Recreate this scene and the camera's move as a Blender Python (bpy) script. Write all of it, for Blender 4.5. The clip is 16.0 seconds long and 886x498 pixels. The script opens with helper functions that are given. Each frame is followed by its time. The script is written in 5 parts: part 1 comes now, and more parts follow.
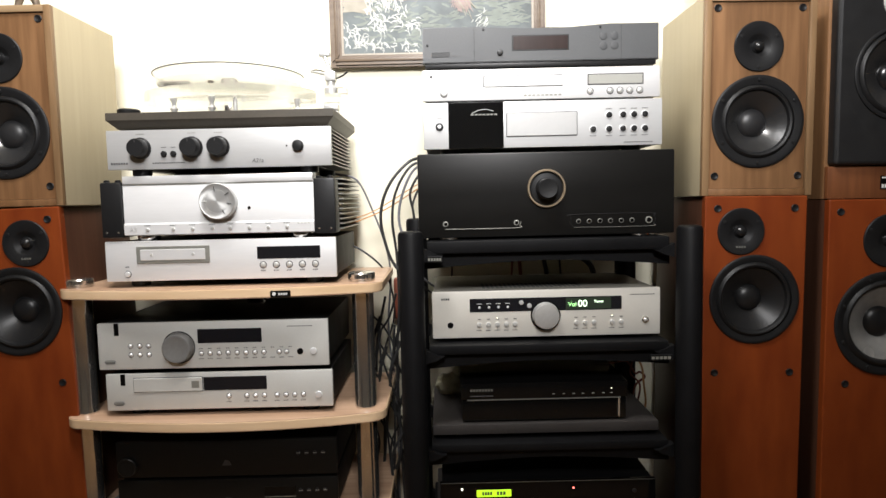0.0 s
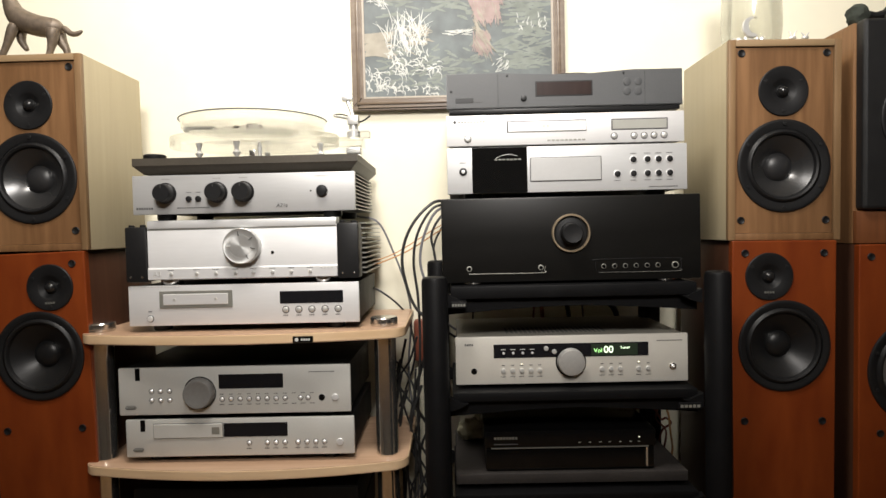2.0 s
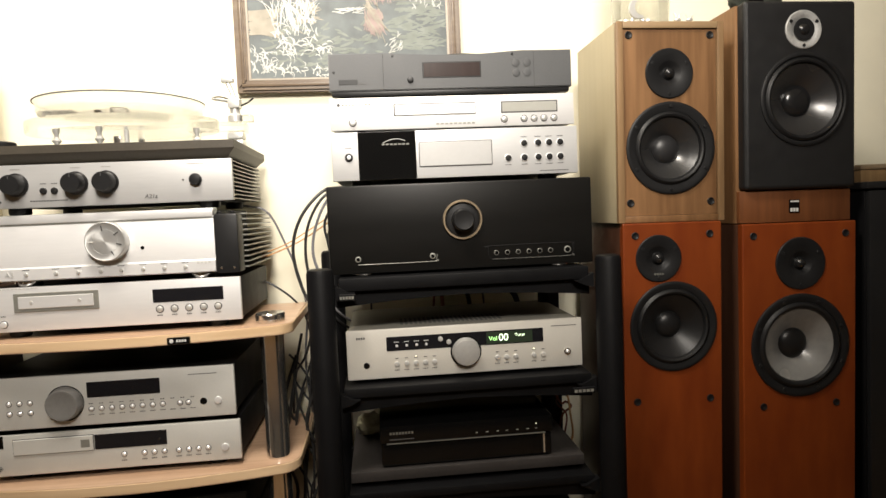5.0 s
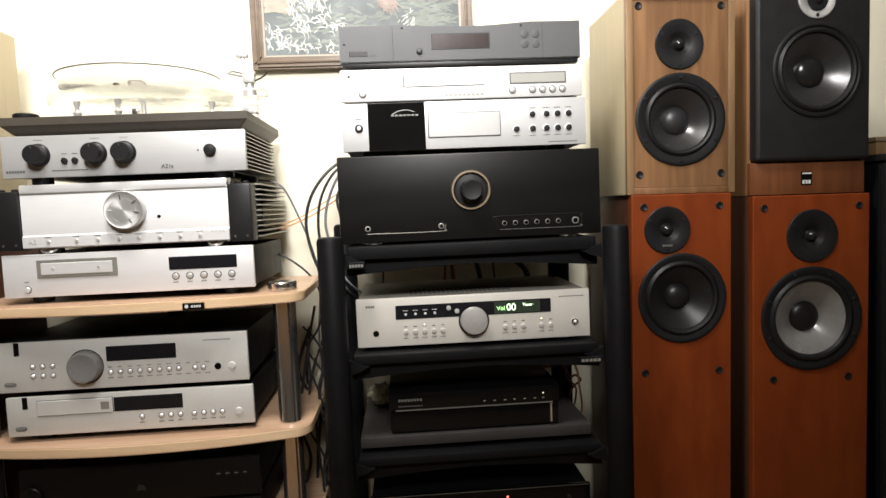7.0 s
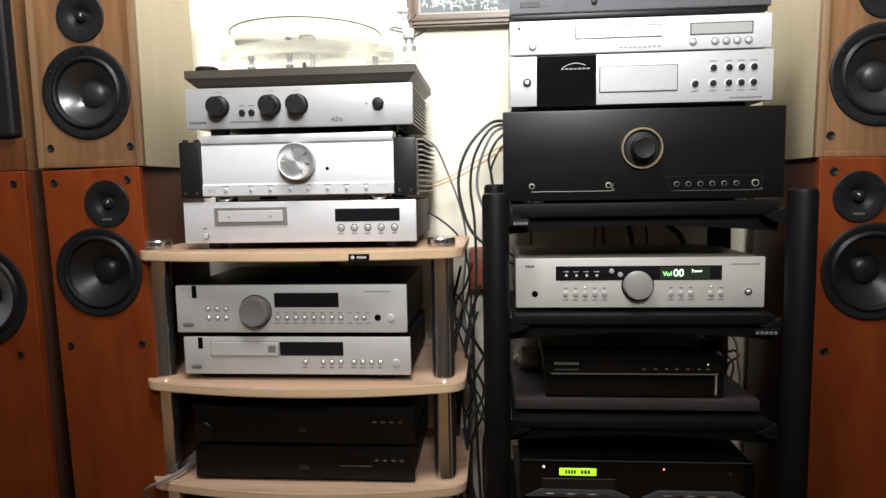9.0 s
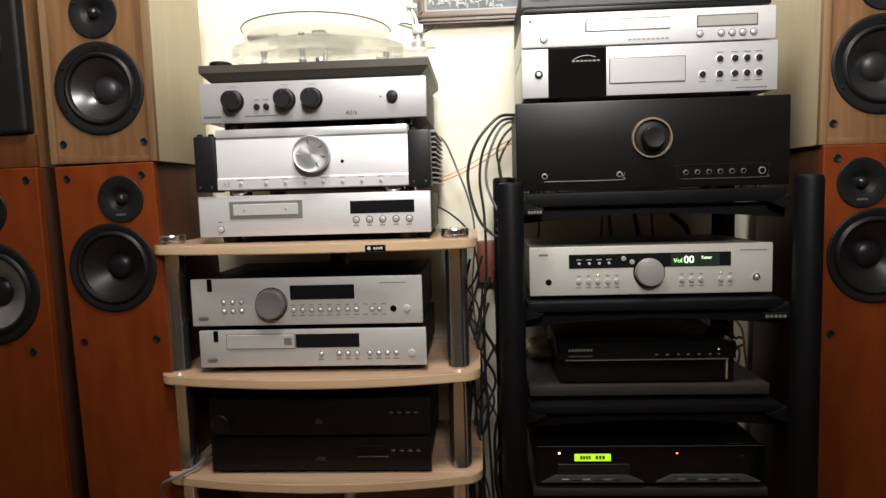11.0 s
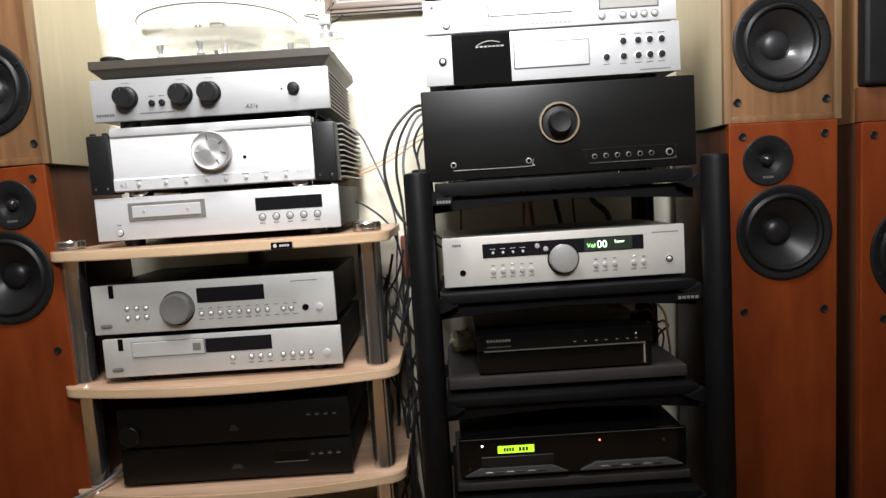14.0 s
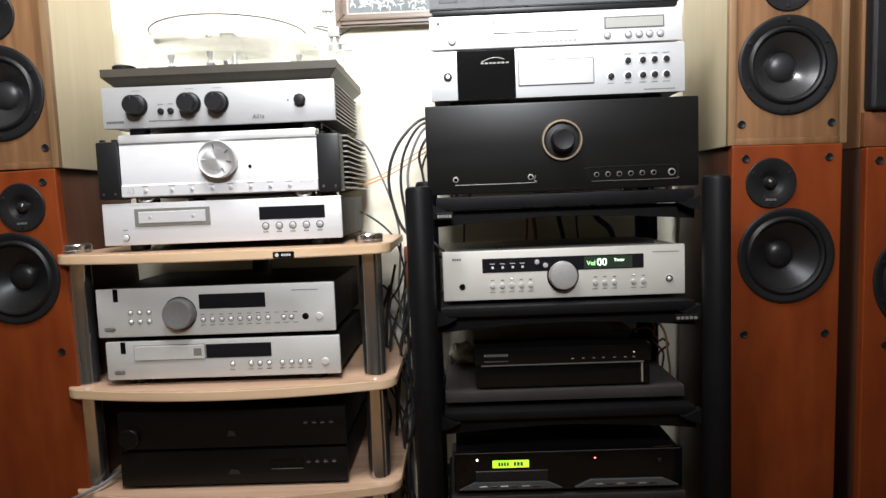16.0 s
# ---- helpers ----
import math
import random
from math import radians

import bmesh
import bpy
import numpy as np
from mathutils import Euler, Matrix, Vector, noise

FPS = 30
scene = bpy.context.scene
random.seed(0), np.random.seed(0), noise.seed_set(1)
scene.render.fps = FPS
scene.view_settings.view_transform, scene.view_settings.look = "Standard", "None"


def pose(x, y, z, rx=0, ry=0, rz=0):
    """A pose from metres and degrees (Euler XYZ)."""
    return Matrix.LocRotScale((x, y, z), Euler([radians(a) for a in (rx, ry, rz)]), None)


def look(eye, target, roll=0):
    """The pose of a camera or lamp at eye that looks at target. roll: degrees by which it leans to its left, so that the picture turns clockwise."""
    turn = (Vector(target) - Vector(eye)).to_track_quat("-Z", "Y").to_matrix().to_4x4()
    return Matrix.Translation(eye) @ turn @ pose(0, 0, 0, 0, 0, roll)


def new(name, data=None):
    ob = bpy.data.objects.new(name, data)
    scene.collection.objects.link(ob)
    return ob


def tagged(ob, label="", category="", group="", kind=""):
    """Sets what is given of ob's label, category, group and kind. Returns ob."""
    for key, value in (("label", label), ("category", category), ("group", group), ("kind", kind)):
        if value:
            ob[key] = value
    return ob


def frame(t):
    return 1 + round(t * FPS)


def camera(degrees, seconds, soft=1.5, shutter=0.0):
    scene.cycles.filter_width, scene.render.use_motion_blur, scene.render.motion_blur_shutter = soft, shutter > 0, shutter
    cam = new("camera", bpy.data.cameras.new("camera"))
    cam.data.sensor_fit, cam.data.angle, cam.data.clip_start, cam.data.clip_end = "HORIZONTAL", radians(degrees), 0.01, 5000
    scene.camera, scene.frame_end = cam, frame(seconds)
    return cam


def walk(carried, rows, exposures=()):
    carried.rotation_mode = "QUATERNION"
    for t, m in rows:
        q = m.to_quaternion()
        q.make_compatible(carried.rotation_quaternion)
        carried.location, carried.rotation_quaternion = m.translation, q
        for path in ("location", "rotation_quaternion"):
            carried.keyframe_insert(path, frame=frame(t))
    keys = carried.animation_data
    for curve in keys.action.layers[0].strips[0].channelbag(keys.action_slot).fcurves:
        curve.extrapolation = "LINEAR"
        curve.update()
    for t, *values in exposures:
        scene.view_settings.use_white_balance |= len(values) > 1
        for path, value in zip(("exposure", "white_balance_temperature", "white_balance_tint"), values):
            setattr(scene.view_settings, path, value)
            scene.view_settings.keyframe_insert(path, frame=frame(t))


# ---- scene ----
cam = camera(69.8, 16.0, soft=1.5)
PATH = [
    (0, (0.088, 0.477, 0.933), (0.092, 2.471, 0.78), -1.3),
    (0.5, (0.073, 0.442, 0.94), (0.1, 2.44, 0.852), -1.5),
    (1, (0.061, 0.473, 0.95), (0.097, 2.472, 0.883), -0.7),
    (1.5, (0.061, 0.455, 0.963), (0.087, 2.453, 0.897), -0.4),
    (2, (0.063, 0.487, 0.962), (0.037, 2.486, 0.903), -1.3),
    (2.5, (0.063, 0.53, 0.942), (-0.004, 2.529, 0.906), -1.9),
    (3, (0.05, 0.55, 0.956), (0.02, 2.548, 0.876), -2.1),
    (3.5, (0.074, 0.551, 0.957), (0.105, 2.549, 0.873), -2.6),
    (4, (0.1, 0.542, 0.959), (0.172, 2.539, 0.877), -2.7),
    (4.5, (0.123, 0.539, 0.967), (0.26, 2.532, 0.862), -2.6),
    (5, (0.138, 0.533, 0.966), (0.333, 2.52, 0.851), -2.5),
    (7.5, (0.16, 0.512, 0.912), (0.228, 2.505, 0.763), -2.1),
    (8, (0.096, 0.526, 0.905), (0.061, 2.518, 0.736), -1.2),
    (8.5, (0.053, 0.53, 0.899), (-0.072, 2.518, 0.717), -1.4),
    (9, (0.026, 0.532, 0.89), (-0.132, 2.516, 0.694), -1.0),
    (11.5, (-0.029, 0.507, 0.861), (-0.132, 2.497, 0.687), -1.8),
    (12, (-0.005, 0.513, 0.869), (-0.096, 2.503, 0.687), -2.0),
    (12.5, (0.015, 0.523, 0.868), (-0.033, 2.513, 0.669), -2.3),
    (13, (0.038, 0.53, 0.863), (0.007, 2.519, 0.652), -3.0),
    (13.5, (0.06, 0.542, 0.844), (0.038, 2.532, 0.649), -3.4),
    (14, (0.073, 0.539, 0.841), (0.064, 2.531, 0.662), -3.7),
    (14.5, (0.085, 0.542, 0.855), (0.073, 2.532, 0.656), -3.3),
    (15, (0.089, 0.539, 0.846), (0.077, 2.53, 0.663), -3.4),
    (15.5, (0.095, 0.536, 0.85), (0.068, 2.527, 0.67), -2.9),
    (16, (0.096, 0.533, 0.856), (0.049, 2.526, 0.695), -2.2),
]
walk(cam, [(t, look(eye, target, roll)) for t, eye, target, roll in PATH],
     exposures=[(0.0, 0.12, 6450, 10), (0.5, -0.06, 6550, 10), (1.5, -0.18, 6700, 10), (2.5, -0.30, 6950, 10), (3.0, -0.30, 6950, 10), (3.5, -0.22, 7050, 10), (5.0, 0.04, 7250, 10), (7.5, 0.18, 6450, 10),
                (9.0, 0.03, 6250, 10), (11.5, -0.25, 6700, 10), (12.5, 0.08, 6550, 10), (13.0, 0.05, 6500, 10), (14.5, 0.3, 6150, 10), (16.0, 0.26, 6150, 10)])

# ---- light: a ceiling spot turned to the racks, a ceiling lamp near the wall, the dim room ----
world = bpy.data.worlds.new("room_air")
scene.world = world
world.use_nodes = True
world.node_tree.nodes["Background"].inputs[0].default_value = (1.0, 0.9, 0.75, 1)
world.node_tree.nodes["Background"].inputs[1].default_value = 0.02
LAMP = (0.15, -0.35, 2.27)
LAMP_AIM = (0.04, 2.05, 1.80)
spot_data = bpy.data.lights.new("ceiling_spot_light", "SPOT")
spot_data.energy, spot_data.color = 415.0, (1.0, 0.984, 0.978)
spot_data.spot_size, spot_data.spot_blend, spot_data.shadow_soft_size = radians(77), 1.0, 0.32
spot = new("ceiling_spot_light", spot_data)
spot.matrix_world = look(LAMP, LAMP_AIM)
GLOBE = (-0.15, 1.10, 2.36)
globe_data = bpy.data.lights.new("ceiling_globe_light", "AREA")
globe_data.shape, globe_data.size, globe_data.energy, globe_data.color = "DISK", 0.42, 30.0, (1.0, 0.968, 0.94)
globe = new("ceiling_globe_light", globe_data)
globe.matrix_world = look(GLOBE, (GLOBE[0], GLOBE[1] + 0.5, 1.4))

# ---- materials ----
def nodes_of(m):
    m.use_nodes = True
    n = m.node_tree.nodes
    return n, m.node_tree.links, n["Principled BSDF"]


def mat(name, col, rough=0.5, metal=0.0, grain=60.0, vary=0.12, bump=0.0, stretch=(1, 1, 1), coat=0.0, spec=0.5):
    """Plain surface with variation at two scales and a fine relief."""
    m = bpy.data.materials.new(name)
    n, l, b = nodes_of(m)
    b.inputs["Metallic"].default_value, b.inputs["Coat Weight"].default_value = metal, coat
    b.inputs["Specular IOR Level"].default_value = spec
    co = n.new("ShaderNodeTexCoord")
    mp = n.new("ShaderNodeMapping")
    mp.inputs["Scale"].default_value = stretch
    l.new(co.outputs["Object"], mp.inputs["Vector"])
    fine, broad = n.new("ShaderNodeTexNoise"), n.new("ShaderNodeTexNoise")
    fine.inputs["Scale"].default_value, broad.inputs["Scale"].default_value = grain, grain / 14
    fine.inputs["Detail"].default_value = 4
    for t in (fine, broad):
        l.new(mp.outputs["Vector"], t.inputs["Vector"])
    mean = n.new("ShaderNodeMath")
    mean.operation = "ADD"
    l.new(fine.outputs["Fac"], mean.inputs[0])
    l.new(broad.outputs["Fac"], mean.inputs[1])
    ramp = n.new("ShaderNodeMapRange")
    ramp.inputs["From Min"].default_value, ramp.inputs["From Max"].default_value = 0.6, 1.4
    l.new(mean.outputs[0], ramp.inputs["Value"])
    mix = n.new("ShaderNodeMix")
    mix.data_type = "RGBA"
    mix.inputs["A"].default_value = (*[c * (1 - vary) for c in col], 1)
    mix.inputs["B"].default_value = (*[min(1, c * (1 + vary)) for c in col], 1)
    l.new(ramp.outputs[0], mix.inputs["Factor"])
    l.new(mix.outputs["Result"], b.inputs["Base Color"])
    rr = n.new("ShaderNodeMapRange")
    rr.inputs["To Min"].default_value, rr.inputs["To Max"].default_value = max(0.02, rough - 0.07), min(1, rough + 0.07)
    l.new(broad.outputs["Fac"], rr.inputs["Value"])
    l.new(rr.outputs[0], b.inputs["Roughness"])
    if bump:
        bp = n.new("ShaderNodeBump")
        bp.inputs["Strength"].default_value, bp.inputs["Distance"].default_value = bump, 0.001
        l.new(fine.outputs["Fac"], bp.inputs["Height"])
        l.new(bp.outputs["Normal"], b.inputs["Normal"])
    return m


def wood(name, dark, light, rough=0.4, coat=0.1, run=(1, 1, 0.07), scale=70.0, figure=1.0):
    """Veneer: long streaks of grain along one axis over broad, slow figure."""
    m = bpy.data.materials.new(name)
    n, l, b = nodes_of(m)
    b.inputs["Coat Weight"].default_value, b.inputs["Coat Roughness"].default_value, b.inputs["Specular IOR Level"].default_value = coat, 0.25, 0.3
    co, mp = n.new("ShaderNodeTexCoord"), n.new("ShaderNodeMapping")
    mp.inputs["Scale"].default_value = run
    l.new(co.outputs["Object"], mp.inputs["Vector"])
    fine, broad, pore = (n.new("ShaderNodeTexNoise") for _ in range(3))
    for t, s, d in ((fine, scale, 6), (broad, scale / 7, 3), (pore, scale * 5, 2)):
        t.inputs["Scale"].default_value, t.inputs["Detail"].default_value = s, d
        l.new(mp.outputs["Vector"], t.inputs["Vector"])
    broad.inputs["Distortion"].default_value = figure
    a = n.new("ShaderNodeMath")
    a.operation = "MULTIPLY_ADD"
    a.inputs[1].default_value = 0.5
    l.new(fine.outputs["Fac"], a.inputs[0])
    half = n.new("ShaderNodeMath")
    half.operation = "MULTIPLY"
    half.inputs[1].default_value = 0.5
    l.new(broad.outputs["Fac"], half.inputs[0])
    l.new(half.outputs[0], a.inputs[2])
    cr = n.new("ShaderNodeValToRGB")
    cr.color_ramp.elements[0].position, cr.color_ramp.elements[1].position = 0.34, 0.66
    cr.color_ramp.elements[0].color, cr.color_ramp.elements[1].color = (*dark, 1), (*light, 1)
    l.new(a.outputs[0], cr.inputs["Fac"])
    l.new(cr.outputs["Color"], b.inputs["Base Color"])
    b.inputs["Roughness"].default_value = rough
    bp = n.new("ShaderNodeBump")
    bp.inputs["Strength"].default_value, bp.inputs["Distance"].default_value = 0.25, 0.0006
    l.new(pore.outputs["Fac"], bp.inputs["Height"])
    l.new(bp.outputs["Normal"], b.inputs["Normal"])
    return m


def glass(name, col, rough=0.02, ior=1.49):
    m = bpy.data.materials.new(name)
    n, l, b = nodes_of(m)
    b.inputs["Base Color"].default_value = (*col, 1)
    b.inputs["Transmission Weight"].default_value, b.inputs["Roughness"].default_value, b.inputs["IOR"].default_value = 1.0, rough, ior
    return m


def clear(name, haze, bend, tint=(0.97, 0.975, 0.97), ior=1.35):
    """Clear acrylic or glass: part of the light is bent, part goes straight through, a little is scattered by dust and scratches."""
    m = bpy.data.materials.new(name)
    n, l, b = nodes_of(m)
    see, solid_glass, white = n.new("ShaderNodeBsdfTransparent"), n.new("ShaderNodeBsdfGlass"), n.new("ShaderNodeBsdfTranslucent")
    see.inputs["Color"].default_value, solid_glass.inputs["Color"].default_value, white.inputs["Color"].default_value = (*tint, 1), (*tint, 1), (0.85, 0.85, 0.82, 1)
    solid_glass.inputs["IOR"].default_value, solid_glass.inputs["Roughness"].default_value = ior, 0.04
    one, two, dust, amount = n.new("ShaderNodeMixShader"), n.new("ShaderNodeMixShader"), n.new("ShaderNodeTexNoise"), n.new("ShaderNodeMath")
    dust.inputs["Scale"].default_value = 30
    amount.operation, amount.inputs[1].default_value = "MULTIPLY", haze * 2
    one.inputs["Fac"].default_value = bend
    l.new(see.outputs[0], one.inputs[1])
    l.new(solid_glass.outputs[0], one.inputs[2])
    l.new(dust.outputs["Fac"], amount.inputs[0])
    l.new(amount.outputs[0], two.inputs["Fac"])
    l.new(one.outputs[0], two.inputs[1])
    l.new(white.outputs[0], two.inputs[2])
    l.new(two.outputs[0], n["Material Output"].inputs["Surface"])
    return m


def glow(name, col, strength):
    m = bpy.data.materials.new(name)
    n, l, b = nodes_of(m)
    b.inputs["Base Color"].default_value = (0.01, 0.01, 0.01, 1)
    b.inputs["Emission Color"].default_value, b.inputs["Emission Strength"].default_value = (*col, 1), strength
    return m


# unseen walls: the dimness of the room is put into this brown
DIMMED_WALL = mat("dimmed_room_wall", (0.24, 0.20, 0.15), 0.8, grain=18, vary=0.1, bump=0.15)
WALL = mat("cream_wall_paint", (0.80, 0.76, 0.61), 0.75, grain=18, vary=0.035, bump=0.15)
CEIL = mat("white_ceiling_paint", (0.82, 0.80, 0.74), 0.8, grain=20, vary=0.03, bump=0.1)
FLOOR = wood("oak_floor", (0.16, 0.09, 0.04), (0.30, 0.18, 0.09), 0.45, 0.1, (0.08, 1, 1), 40)
SILVER = mat("silver_anodised_aluminium", (0.72, 0.72, 0.72), 0.42, 0.35, 240, 0.035, 0.06, (0.12, 1, 1))
SILVER_DULL = mat("dull_brushed_aluminium", (0.45, 0.45, 0.447), 0.42, 0.35, 240, 0.04, 0.06, (0.12, 1, 1))
SILVER_SATIN = mat("satin_silver_aluminium", (0.54, 0.545, 0.545), 0.44, 0.35, 240, 0.04, 0.06, (0.12, 1, 1))
SILVER_GREY = mat("grey_silver_paint", (0.60, 0.60, 0.57), 0.45, 0.3, 300, 0.04, 0.05)
SILVER_BRIGHT = mat("bright_satin_aluminium", (0.80, 0.80, 0.80), 0.33, 0.45, 200, 0.03, 0.05, (0.1, 1, 1))
SPUN = mat("satin_metal", (0.62, 0.62, 0.60), 0.32, 0.5, 160, 0.08, 0.1)
SPUN_FACE = mat("spun_aluminium_face", (0.48, 0.48, 0.47), 0.42, 0.6, 160, 0.06, 0.1)
_n, _l, _b = nodes_of(SPUN_FACE)
_t = _n.new("ShaderNodeTangent")
_t.direction_type, _t.axis = "RADIAL", "Y"
_b.inputs["Anisotropic"].default_value = 0.8
_l.new(_t.outputs["Tangent"], _b.inputs["Tangent"])
CHROME = mat("chrome", (0.80, 0.78, 0.75), 0.17, 0.97, 40, 0.05)
BLACK_STEEL = mat("black_powder_coat", (0.0048, 0.0048, 0.0053), 0.5, 0.0, 400, 0.2, 0.2, spec=0.14)
BLACK_GLOSS = mat("black_gloss_panel", (0.004, 0.004, 0.004), 0.14, 0.0, 30, 0.2, 0.0, spec=0.3)
BLACK_SATIN = mat("black_satin_aluminium", (0.0060, 0.0057, 0.0052), 0.36, 0.0, 220, 0.25, 0.04, (0.1, 1, 1), spec=0.23)
BLACK_PLASTIC = mat("black_plastic", (0.011, 0.011, 0.0115), 0.38, 0.0, 120, 0.15, 0.05, spec=0.32)
BLACK_RUBBER = mat("black_rubber", (0.008, 0.008, 0.0085), 0.45, 0.0, 90, 0.2, 0.05, spec=0.28)
CHARCOAL = mat("charcoal_grey_plastic", (0.060, 0.0625, 0.065), 0.5, 0.0, 300, 0.1, 0.15)
FIN_METAL = mat("dark_heatsink_aluminium", (0.20, 0.20, 0.18), 0.4, 0.5, 120, 0.12, 0.05)
FIN_BRIGHT = mat("grey_heatsink_aluminium", (0.30, 0.30, 0.27), 0.4, 0.5, 120, 0.12, 0.05)
DISPLAY = mat("dark_display_window", (0.010, 0.010, 0.012), 0.12, 0.0, 30, 0.1)
GREY_DISPLAY = mat("unlit_grey_display", (0.34, 0.34, 0.31), 0.3, 0.0, 80, 0.05)
RED_DISPLAY = mat("dark_red_display", (0.032, 0.021, 0.019), 0.2, 0.0, 80, 0.25, stretch=(1, 1, 0.1))
PRINT = mat("grey_print", (0.07, 0.07, 0.07), 0.6, 0.0, 90, 0.1)
PALE_PRINT = mat("pale_print", (0.55, 0.55, 0.53), 0.5, 0.0, 90, 0.1)
WALNUT = wood("walnut_veneer", (0.108, 0.052, 0.021), (0.245, 0.128, 0.058), 0.45, 0.03)
EDGE_UPRIGHT = wood("pale_walnut_upright", (0.15, 0.088, 0.042), (0.27, 0.168, 0.086), 0.45, 0.03)
PALE_EDGE = wood("pale_walnut_edging", (0.20, 0.128, 0.066), (0.30, 0.205, 0.115), 0.45, 0.03, (0.07, 1, 1))
RED_WALNUT = wood("reddish_walnut_veneer", (0.085, 0.028, 0.010), (0.165, 0.060, 0.022), 0.45, 0.03)
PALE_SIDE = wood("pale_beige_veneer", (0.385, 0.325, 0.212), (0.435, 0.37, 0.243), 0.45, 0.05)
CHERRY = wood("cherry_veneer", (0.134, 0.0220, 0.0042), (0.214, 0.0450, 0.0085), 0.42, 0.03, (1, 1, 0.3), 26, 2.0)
# cherry with the shade of the tower sides put into its colour
SHADED_CHERRY = wood("shaded_cherry_side", (0.045, 0.019, 0.011), (0.075, 0.034, 0.020), 0.4, 0.1)
BEECH = wood("beech_shelf_veneer", (0.40, 0.245, 0.155), (0.60, 0.41, 0.28), 0.36, 0.15, (0.06, 1, 1), 85)
BEECH_EDGE = wood("beech_edge_band", (0.56, 0.38, 0.22), (0.72, 0.53, 0.34), 0.4, 0.1, (0.06, 1, 1), 50)
TAUPE = mat("taupe_board_lacquer", (0.050, 0.042, 0.031), 0.5, 0.0, 200, 0.22, 0.12)
BOARD_GREY = mat("dusty_grey_board", (0.026, 0.0225, 0.021), 0.55, 0.0, 160, 0.3, 0.15)
DARK_CONE = mat("dull_black_cone", (0.010, 0.010, 0.0105), 0.36, 0.0, 120, 0.12, 0.08, spec=0.35)
CONE = mat("black_paper_cone", (0.020, 0.020, 0.021), 0.40, 0.0, 120, 0.12, 0.08, spec=0.45)
SHINY_CONE = mat("glossy_black_polymer_cone", (0.020, 0.020, 0.0205), 0.27, 0.0, 120, 0.15, 0.05, spec=0.8)
SILVER_CAST = mat("rough_silver_casting", (0.36, 0.36, 0.35), 0.5, 0.3, 420, 0.35, 0.6)
GLOSS_CAP = mat("glossy_dust_cap", (0.012, 0.012, 0.0125), 0.2, 0.0, 120, 0.12, 0.03)
GREY_CONE = mat("grey_polymer_cone", (0.17, 0.17, 0.165), 0.25, 0.0, 80, 0.14, 0.06, spec=0.9)
BASKET = mat("black_driver_plate", (0.0105, 0.0105, 0.011), 0.45, 0.0, 120, 0.2, 0.1, spec=0.2)
GOLD = mat("pale_gold_ring", (0.56, 0.44, 0.30), 0.3, 0.75, 80, 0.1)
BRONZE = mat("dark_bronze", (0.14, 0.108, 0.080), 0.48, 0.3, 90, 0.4, 0.9)
ACRYLIC = clear("clear_acrylic", 0.006, 0.54, (0.975, 0.979, 0.977), 1.47)
ACRYLIC_CORE = clear("thick_clear_acrylic", 0.012, 0.85, (0.90, 0.90, 0.905), 1.49)
VASE_GLASS = clear("clear_vase_glass", 0.012, 0.5, (0.955, 0.96, 0.95), 1.45)
GREEN_GLOW = glow("green_display_light", (0.45, 1.0, 0.35), 2.2)
WHITE_GLOW = glow("white_display_light", (0.8, 1.0, 0.72), 2.6)
LIME_GLOW = glow("lime_display_light", (0.52, 0.95, 0.02), 1.3)
RED_GLOW = glow("red_led", (1.0, 0.15, 0.12), 6.0)
WHITE_LED = glow("white_led", (1.0, 0.95, 0.7), 4.0)
FRAME_WOOD = wood("brown_picture_frame", (0.105, 0.073, 0.050), (0.185, 0.138, 0.094), 0.4, 0.2, (0.15, 1, 1), 80)
FRAME_SLIP = mat("grey_beige_slip", (0.30, 0.26, 0.21), 0.45, 0.1, 90, 0.15, 0.1)
CANVAS = mat("dark_painted_canvas", (0.105, 0.121, 0.122), 0.6, 0.0, 26, 0.55, 0.4)
PAINT_WHITE = mat("white_brushwork", (0.48, 0.49, 0.46), 0.7, 0.0, 60, 0.4, 0.3)
PAINT_PINK = mat("pink_brushwork", (0.30, 0.225, 0.21), 0.7, 0.0, 50, 0.3, 0.3)
PAINT_GREEN = mat("grey_green_brushwork", (0.18, 0.20, 0.178), 0.7, 0.0, 50, 0.35, 0.3)
PAINT_SAND = mat("sandy_brushwork", (0.30, 0.275, 0.225), 0.7, 0.0, 50, 0.25, 0.3)
CHARCOAL_BAFFLE = mat("black_textured_baffle", (0.010, 0.010, 0.0105), 0.45, 0.0, 500, 0.15, 0.3, spec=0.4)
CABLE_BLACK = mat("black_cable_sheath", (0.02, 0.02, 0.02), 0.45, 0.0, 100, 0.1)
CABLE_GREY = mat("grey_cable_sheath", (0.16, 0.16, 0.17), 0.45, 0.0, 100, 0.1)
CABLE_ORANGE = mat("orange_clear_cable", (0.52, 0.27, 0.10), 0.35, 0.2, 100, 0.15)
RUST = mat("rust_red_paint", (0.20, 0.055, 0.030), 0.5, 0.0, 60, 0.2, 0.05)


# ---- building helpers ----
def thing(name, x, y, z, label, category, group="", kind=""):
    ob = new(name)
    ob.empty_display_size = 0.05
    ob.location = (x, y, z)
    return tagged(ob, label, category, group, kind)


def mesh_of(name, bm, material, smooth=True):
    me = bpy.data.meshes.new(name)
    bmesh.ops.recalc_face_normals(bm, faces=bm.faces)
    bm.to_mesh(me)
    bm.free()
    me.materials.append(material)
    if smooth:
        me.polygons.foreach_set("use_smooth", [True] * len(me.polygons))
        me.set_sharp_from_angle(angle=radians(35))
    return me


